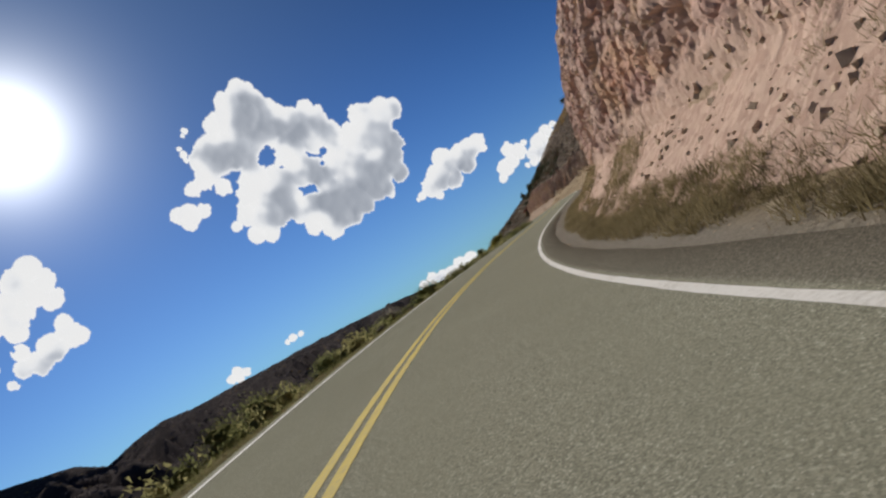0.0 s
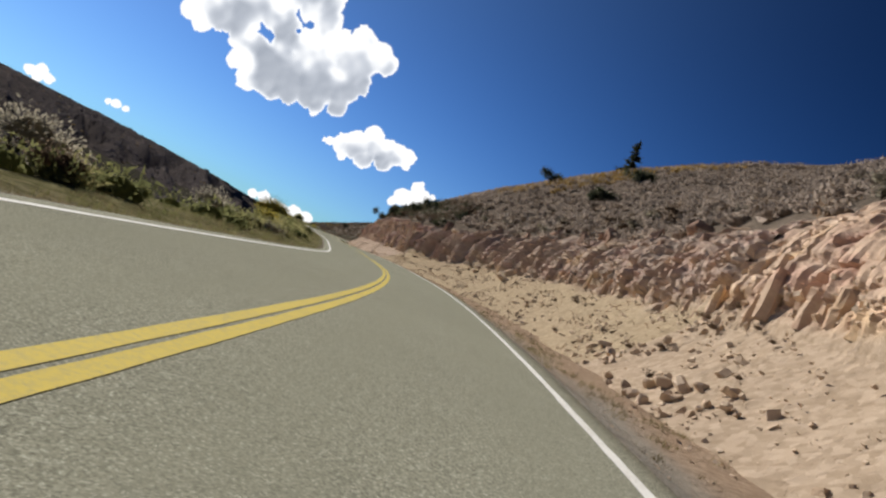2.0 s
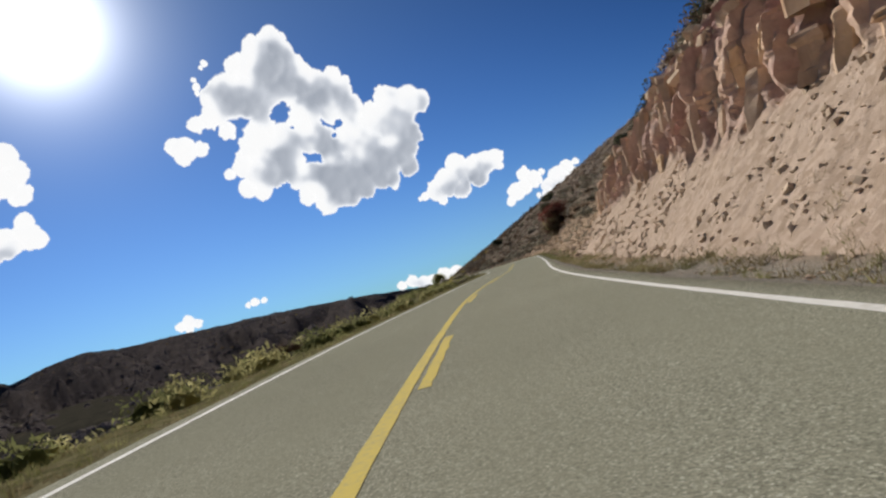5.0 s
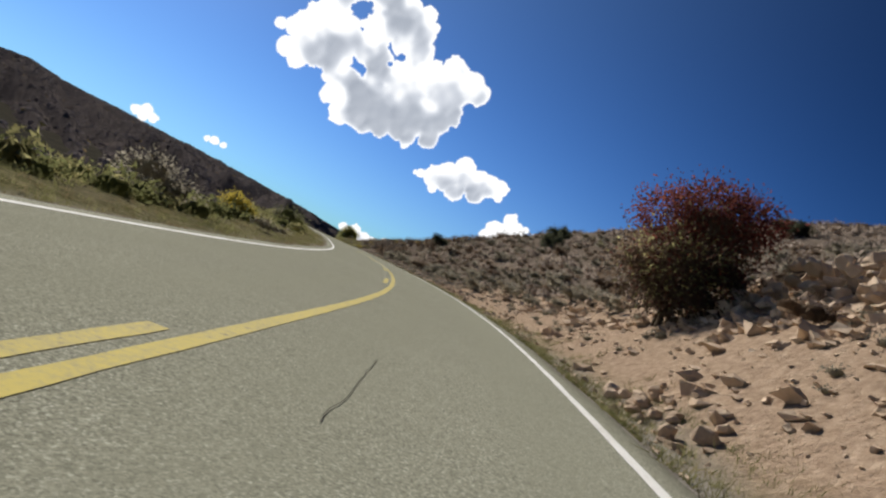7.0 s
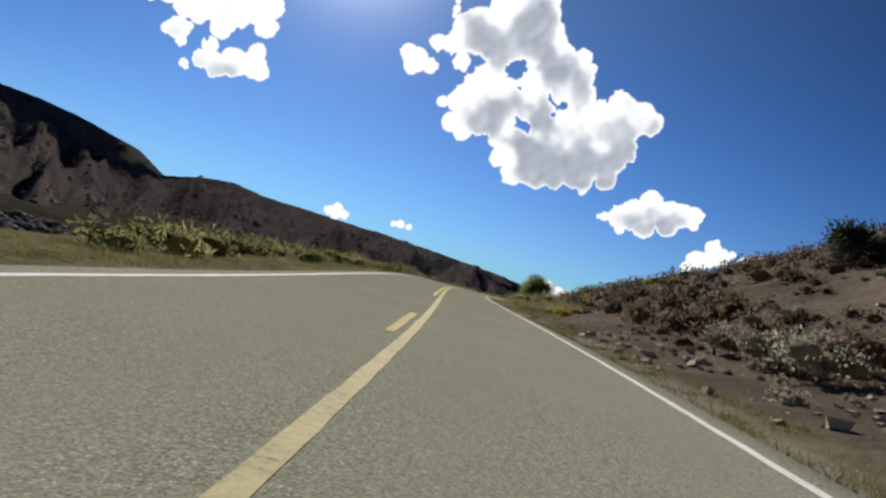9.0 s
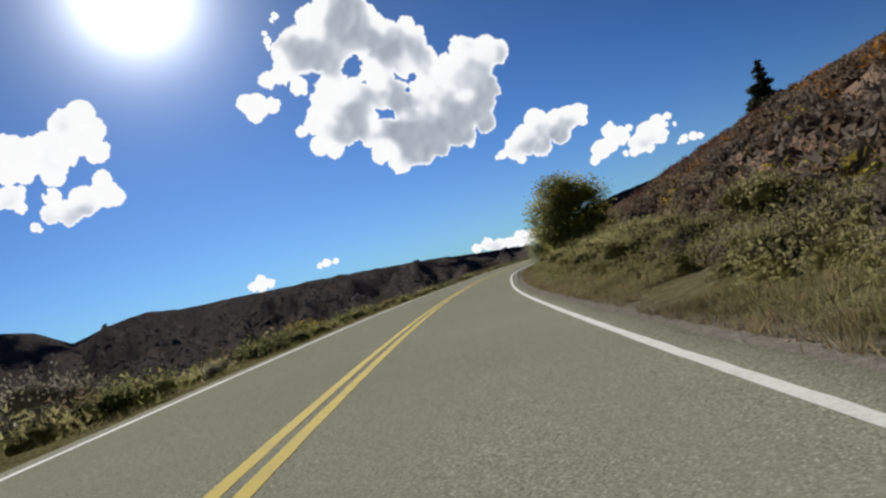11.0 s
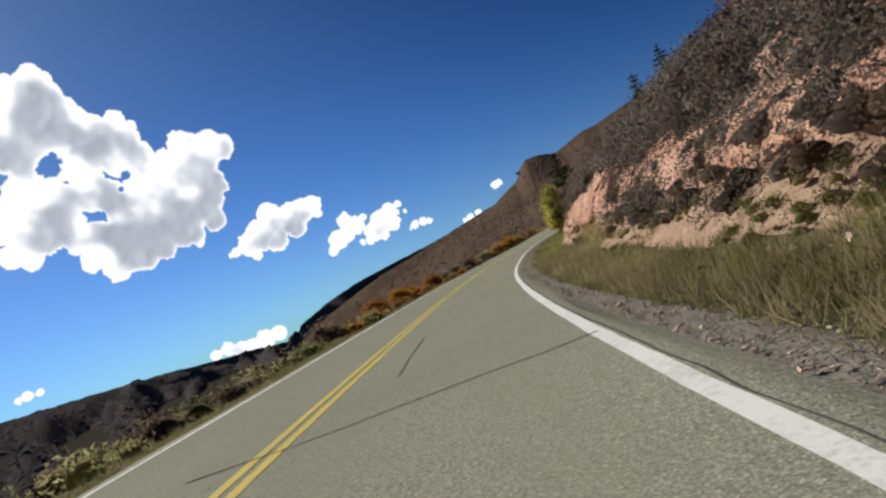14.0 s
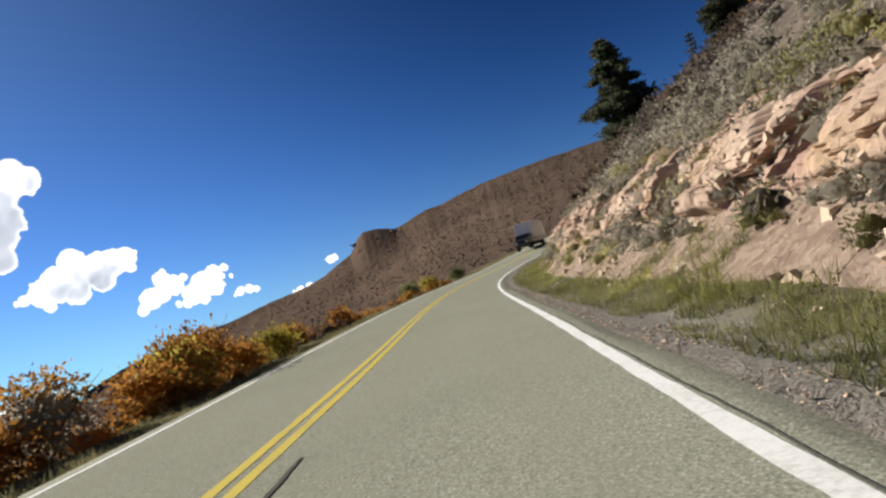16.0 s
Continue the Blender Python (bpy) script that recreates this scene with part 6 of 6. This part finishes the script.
def cloud(puffs, label, seed, step=.08, hollows=(), over=350.0):
    """A heap of billows in the far sky, round main swellings (azimuth, height, size in degrees) that each carry smaller ones."""
    rng = np.random.default_rng(seed)
    p = np.array(puffs, float) + [.2, .2, 0]
    big = p[:, 2].max()
    pad = .45 * big + .2
    az = np.arange((p[:, 0] - p[:, 2]).min() - pad, (p[:, 0] + p[:, 2]).max() + pad, step)
    el = np.arange((p[:, 1] - p[:, 2]).min() - pad, (p[:, 1] + p[:, 2]).max() + pad, step)
    A, E = np.meshgrid(az, el, indexing="ij")
    k = .7 + .3 / big
    wa = A + .34 * big ** .5 * (fbm(A * 1.1 * k, E * 1.1 * k, 4, seed) - .5) + .14 * (fbm(A * 4, E * 4, 3, seed + 3) - .5)
    we = E + .34 * big ** .5 * (fbm(A * 1.1 * k + 40, E * 1.1 * k, 4, seed) - .5) + .14 * (fbm(A * 4 + 9, E * 4, 3, seed + 5) - .5)
    puffs3 = []                                          # azimuth, height, nearness, radius
    for a, e, r in p:
        puffs3.append((a, e, 0, r * 1.06))
        for _ in range(max(6, int(9 * r ** .5))):
            t, d, q = rng.uniform(0, 6.28), r * rng.uniform(.35, .92), r * rng.uniform(.22, .42)
            kid = (a + d * math.cos(t), e + d * math.sin(t), math.sqrt(max(0, r * r - d * d)) * .85, q)
            puffs3.append(kid)
            for _ in range(4 if q > .16 else 0):
                u, c = rng.uniform(0, 6.28), q * rng.uniform(.3, .45)
                puffs3.append((kid[0] + .8 * q * math.cos(u), kid[1] + .8 * q * math.sin(u), kid[2] + .45 * q, c))
    H, core = np.full(A.shape, -1.0), np.full(A.shape, -1.0)
    for a, e, n, r in puffs3:
        i0, i1 = np.searchsorted(az, [a - r - .8, a + r + .8])
        j0, j1 = np.searchsorted(el, [e - r - .8, e + r + .8])
        w = 1 - ((wa[i0:i1, j0:j1] - a) ** 2 + (we[i0:i1, j0:j1] - e) ** 2) / r ** 2
        H[i0:i1, j0:j1] = np.maximum(H[i0:i1, j0:j1], np.where(w > 0, n + r * np.sqrt(np.maximum(w, 0)), -1))
        core[i0:i1, j0:j1] = np.maximum(core[i0:i1, j0:j1], w * min(1, r / .35))
    for a, e, r in np.array(hollows, float).reshape(-1, 3) + [.2, .2, 0]:
        core = core - 1.4 * np.exp(-(((wa - a) ** 2 + (we - e) ** 2) / (.72 * r) ** 2) ** 1.5)
    H = np.maximum(H, 0)

    def soften(f, n):
        for _ in range(n):
            f = (f + np.roll(f, 1, 0) + np.roll(f, -1, 0) + np.roll(f, 1, 1) + np.roll(f, -1, 1)) / 5
        return f
    # painted sunlight: sides towards the sun and thin rims white, the deep far side grey
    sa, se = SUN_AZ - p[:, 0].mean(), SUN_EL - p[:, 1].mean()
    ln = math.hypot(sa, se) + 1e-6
    Hs, cloud_shade = soften(H * sstep(0, .3, core), 30), 0
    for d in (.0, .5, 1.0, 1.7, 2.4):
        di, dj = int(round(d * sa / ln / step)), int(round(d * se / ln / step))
        cloud_shade = cloud_shade + np.roll(np.roll(Hs, -di, 0), -dj, 1) / 5
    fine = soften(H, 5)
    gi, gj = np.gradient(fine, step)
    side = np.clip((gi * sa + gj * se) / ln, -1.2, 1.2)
    cloud_shade = sstep(.7, 2.0, cloud_shade + 2.8 * (fbm(A * .38, E * .38, 3, seed + 33) - .47)) * sstep(.05, .5, soften(core, 3))
    shade = np.clip(cloud_shade * (.9 - .12 * side) - .04 * side * sstep(.1, .4, core) - .05 * (fine - Hs) / (big ** .5), 0, 1)
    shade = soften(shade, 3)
    dense = sstep(-.02, .22, core)
    inside = core > -.03
    keep = (inside[:-1, :-1].astype(int) + inside[1:, :-1] + inside[:-1, 1:] + inside[1:, 1:]).ravel() >= 1
    fc = grid_faces(len(az), len(el))[keep]
    vs = []
    for sign in (-1, .5):
        r = FAR + sign * np.radians(H) * FAR
        a, e = np.radians(A), np.radians(E)
        vs.append(np.stack([30 - np.sin(a) * np.cos(e) * r, over + np.cos(a) * np.cos(e) * r, np.sin(e) * r], -1).reshape(-1, 3))
    v, fc = np.concatenate(vs), np.concatenate([fc, fc[:, ::-1] + A.size])
    used, inv = np.unique(fc, return_inverse=True)
    ob = new("cloud", mesh_np("cloud", v[used], inv.reshape(-1, 4), [M_CLOUD], attrs={"cloud_shade": np.concatenate([shade.ravel()] * 2)[used], "dense": np.concatenate([dense.ravel()] * 2)[used]}))
    tagged(ob, label, "cloud", kind="structure")


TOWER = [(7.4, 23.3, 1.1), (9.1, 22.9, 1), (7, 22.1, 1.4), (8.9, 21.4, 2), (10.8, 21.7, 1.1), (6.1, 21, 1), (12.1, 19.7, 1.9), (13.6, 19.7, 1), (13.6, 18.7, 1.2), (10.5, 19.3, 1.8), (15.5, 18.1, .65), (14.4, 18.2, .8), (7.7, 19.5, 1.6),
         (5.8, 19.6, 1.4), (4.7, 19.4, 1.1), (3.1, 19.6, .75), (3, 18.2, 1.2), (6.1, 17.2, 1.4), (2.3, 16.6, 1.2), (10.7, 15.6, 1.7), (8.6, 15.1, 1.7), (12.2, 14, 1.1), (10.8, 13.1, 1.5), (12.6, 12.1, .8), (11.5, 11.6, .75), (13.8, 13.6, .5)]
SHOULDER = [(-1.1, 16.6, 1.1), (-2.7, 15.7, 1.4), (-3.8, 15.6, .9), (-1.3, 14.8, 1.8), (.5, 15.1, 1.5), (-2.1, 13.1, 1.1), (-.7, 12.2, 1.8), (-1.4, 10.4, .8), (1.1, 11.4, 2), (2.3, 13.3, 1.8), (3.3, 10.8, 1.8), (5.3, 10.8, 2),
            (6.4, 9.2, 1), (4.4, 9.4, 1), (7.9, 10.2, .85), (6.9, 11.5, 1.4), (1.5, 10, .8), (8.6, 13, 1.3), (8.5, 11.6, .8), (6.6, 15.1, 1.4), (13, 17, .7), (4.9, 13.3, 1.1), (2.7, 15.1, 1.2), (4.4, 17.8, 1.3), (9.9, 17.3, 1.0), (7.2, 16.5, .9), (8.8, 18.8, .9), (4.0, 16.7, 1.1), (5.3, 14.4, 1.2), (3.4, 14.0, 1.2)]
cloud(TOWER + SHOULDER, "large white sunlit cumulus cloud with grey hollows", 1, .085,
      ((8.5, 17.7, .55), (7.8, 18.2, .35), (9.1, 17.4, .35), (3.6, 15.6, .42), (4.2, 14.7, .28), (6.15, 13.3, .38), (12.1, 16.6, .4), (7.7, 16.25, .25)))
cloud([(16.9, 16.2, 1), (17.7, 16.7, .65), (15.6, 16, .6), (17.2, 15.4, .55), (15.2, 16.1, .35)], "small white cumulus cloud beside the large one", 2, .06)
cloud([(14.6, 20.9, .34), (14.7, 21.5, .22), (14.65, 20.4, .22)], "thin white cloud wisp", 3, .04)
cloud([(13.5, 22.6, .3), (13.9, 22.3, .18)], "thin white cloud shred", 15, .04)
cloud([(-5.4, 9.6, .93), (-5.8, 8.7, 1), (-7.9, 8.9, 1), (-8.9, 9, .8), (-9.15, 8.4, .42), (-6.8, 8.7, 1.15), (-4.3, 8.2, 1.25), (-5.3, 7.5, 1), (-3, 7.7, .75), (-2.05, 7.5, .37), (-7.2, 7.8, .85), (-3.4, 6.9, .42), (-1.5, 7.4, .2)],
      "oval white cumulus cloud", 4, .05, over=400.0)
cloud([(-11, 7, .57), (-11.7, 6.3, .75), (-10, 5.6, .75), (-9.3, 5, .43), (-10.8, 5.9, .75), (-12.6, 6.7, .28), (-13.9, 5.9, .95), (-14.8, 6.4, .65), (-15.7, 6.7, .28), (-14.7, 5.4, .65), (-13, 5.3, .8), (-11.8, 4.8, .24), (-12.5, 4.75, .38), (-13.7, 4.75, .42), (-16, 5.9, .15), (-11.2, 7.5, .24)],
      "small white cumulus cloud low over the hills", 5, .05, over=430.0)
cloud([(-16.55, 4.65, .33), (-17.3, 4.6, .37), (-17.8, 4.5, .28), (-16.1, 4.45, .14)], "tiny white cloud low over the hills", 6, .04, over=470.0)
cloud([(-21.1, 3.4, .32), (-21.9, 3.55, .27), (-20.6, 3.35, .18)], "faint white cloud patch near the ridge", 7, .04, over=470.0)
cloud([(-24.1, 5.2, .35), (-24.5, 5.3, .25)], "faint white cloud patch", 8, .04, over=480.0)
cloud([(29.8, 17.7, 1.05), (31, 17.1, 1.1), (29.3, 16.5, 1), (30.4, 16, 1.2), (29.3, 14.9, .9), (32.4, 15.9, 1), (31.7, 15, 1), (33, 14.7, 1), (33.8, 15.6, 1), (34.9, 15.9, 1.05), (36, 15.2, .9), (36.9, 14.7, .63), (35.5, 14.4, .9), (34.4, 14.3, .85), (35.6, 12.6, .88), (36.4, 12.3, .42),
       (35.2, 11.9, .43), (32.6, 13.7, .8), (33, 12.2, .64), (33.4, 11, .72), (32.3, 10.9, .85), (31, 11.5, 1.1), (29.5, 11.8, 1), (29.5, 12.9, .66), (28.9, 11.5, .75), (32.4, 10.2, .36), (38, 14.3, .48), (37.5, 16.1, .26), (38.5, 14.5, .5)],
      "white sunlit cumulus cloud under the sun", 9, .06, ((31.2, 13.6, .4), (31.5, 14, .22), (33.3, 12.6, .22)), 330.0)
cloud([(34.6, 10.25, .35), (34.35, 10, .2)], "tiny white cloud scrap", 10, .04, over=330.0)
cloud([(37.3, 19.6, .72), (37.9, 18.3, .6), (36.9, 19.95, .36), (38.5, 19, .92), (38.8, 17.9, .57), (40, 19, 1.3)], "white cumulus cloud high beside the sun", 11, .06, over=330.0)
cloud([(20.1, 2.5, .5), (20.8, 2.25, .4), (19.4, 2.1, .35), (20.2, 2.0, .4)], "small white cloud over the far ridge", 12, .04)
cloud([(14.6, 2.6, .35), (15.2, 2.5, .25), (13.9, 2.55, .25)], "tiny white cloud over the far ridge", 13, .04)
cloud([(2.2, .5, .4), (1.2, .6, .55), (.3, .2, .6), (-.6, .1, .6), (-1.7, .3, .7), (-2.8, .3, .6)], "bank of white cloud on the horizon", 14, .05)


# ---------------------------------------------------------------- marker post and the far lorry
def box(bm, x0, x1, y0, y1, z0, z1, bevel=0.0):
    r = bmesh.ops.create_cube(bm, size=1, matrix=Matrix.Translation(((x0 + x1) / 2, (y0 + y1) / 2, (z0 + z1) / 2)) @ Matrix.Diagonal((x1 - x0, y1 - y0, z1 - z0, 1)))
    if bevel:
        e = list({e for v in r["verts"] for e in v.link_edges})
        bmesh.ops.bevel(bm, geom=e, offset=bevel, segments=2, affect="EDGES")


def bm_part(name, fill, mat, parent, label=""):
    bm = bmesh.new()
    fill(bm)
    me = bpy.data.meshes.new(name)
    bm.to_mesh(me)
    bm.free()
    me.materials.append(mat)
    return part(name, me, parent, label)


def plain(name, col, rough=.5, metal=0.0):
    m, nt, b = material(name)
    n = noise_tex(nt, 3, 4)
    nt.links.new(ramp(nt, n.outputs["Fac"], [(.3, tuple(c * .82 for c in col)), (.7, col)]), b.inputs["Base Color"])
    b.inputs["Roughness"].default_value, b.inputs["Metallic"].default_value = rough, metal
    return m


M_POST = plain("dark_post", (.05, .04, .032), .8)
M_BOX = plain("white_truck_paint", (.86, .85, .83), .45)
M_CAB = plain("grey_truck_paint", (.12, .125, .13), .35)
M_DARK = plain("dark_rubber", (.02, .02, .021), .7)
M_GLASS = plain("dark_glass", (.03, .035, .04), .1)
_p = empty("marker_post", spot(479.6, 3.68, 0), "thin dark wooden marker post leaning at the verge", "post")
_p.matrix_world = _p.matrix_world @ Matrix.Rotation(-.08, 4, "Y")
bm_part("post", lambda bm: box(bm, -.021, .021, -.021, .021, -.3, .95, .006), M_POST, _p)


def truck(s, l):
    x, y = place(s, l)
    t = new("truck")
    t.matrix_world = Matrix.Translation((float(x), float(y), float(road_z(s) - l * bank(s)))) @ Matrix.Rotation(float(heading(s)) + math.pi, 4, "Z") @ Matrix.Scale(.95, 4)
    tagged(t, "white box truck with a grey cab on the far bend", "truck")
    bm_part("cargo_box", lambda bm: box(bm, -1.0, 1.0, -3.4, 1.0, 1.05, 3.0, .05), M_BOX, t, "white cargo box")
    bm_part("chassis", lambda bm: box(bm, -.7, .7, -3.3, 2.3, .45, .75, .03), M_DARK, t, "black chassis")

    def cab(bm):
        box(bm, -.85, .85, 1.0, 2.1, .75, 1.75, .12)
        box(bm, -.82, .82, 2.0, 2.75, .6, 1.3, .1)
    body = bm_part("cab", cab, M_CAB, t, "grey truck cab")
    bm_part("windscreen", lambda bm: box(bm, -.72, .72, 2.08, 2.13, 1.25, 1.65, .02), M_GLASS, body, "dark windscreen")
    bm_part("grille", lambda bm: box(bm, -.5, .5, 2.74, 2.78, .75, 1.05, .01), M_DARK, body, "black grille")
    for sx in (-.62, .62):
        bm_part("headlight", lambda bm: box(bm, sx - .12, sx + .12, 2.73, 2.78, .8, 1.0, .02), M_BOX, body, "pale headlight")
    for sx in (-.78, .78):
        for sy in (1.9, -2.3):
            def wheel(bm):
                bmesh.ops.create_cone(bm, cap_ends=True, segments=20, radius1=.4, radius2=.4, depth=.25, matrix=Matrix.Translation((sx, sy, .4)) @ Matrix.Rotation(math.pi / 2, 4, "Y"))
            bm_part("wheel", wheel, M_DARK, t, "black tyre and wheel")


truck(652.5, -1.25)
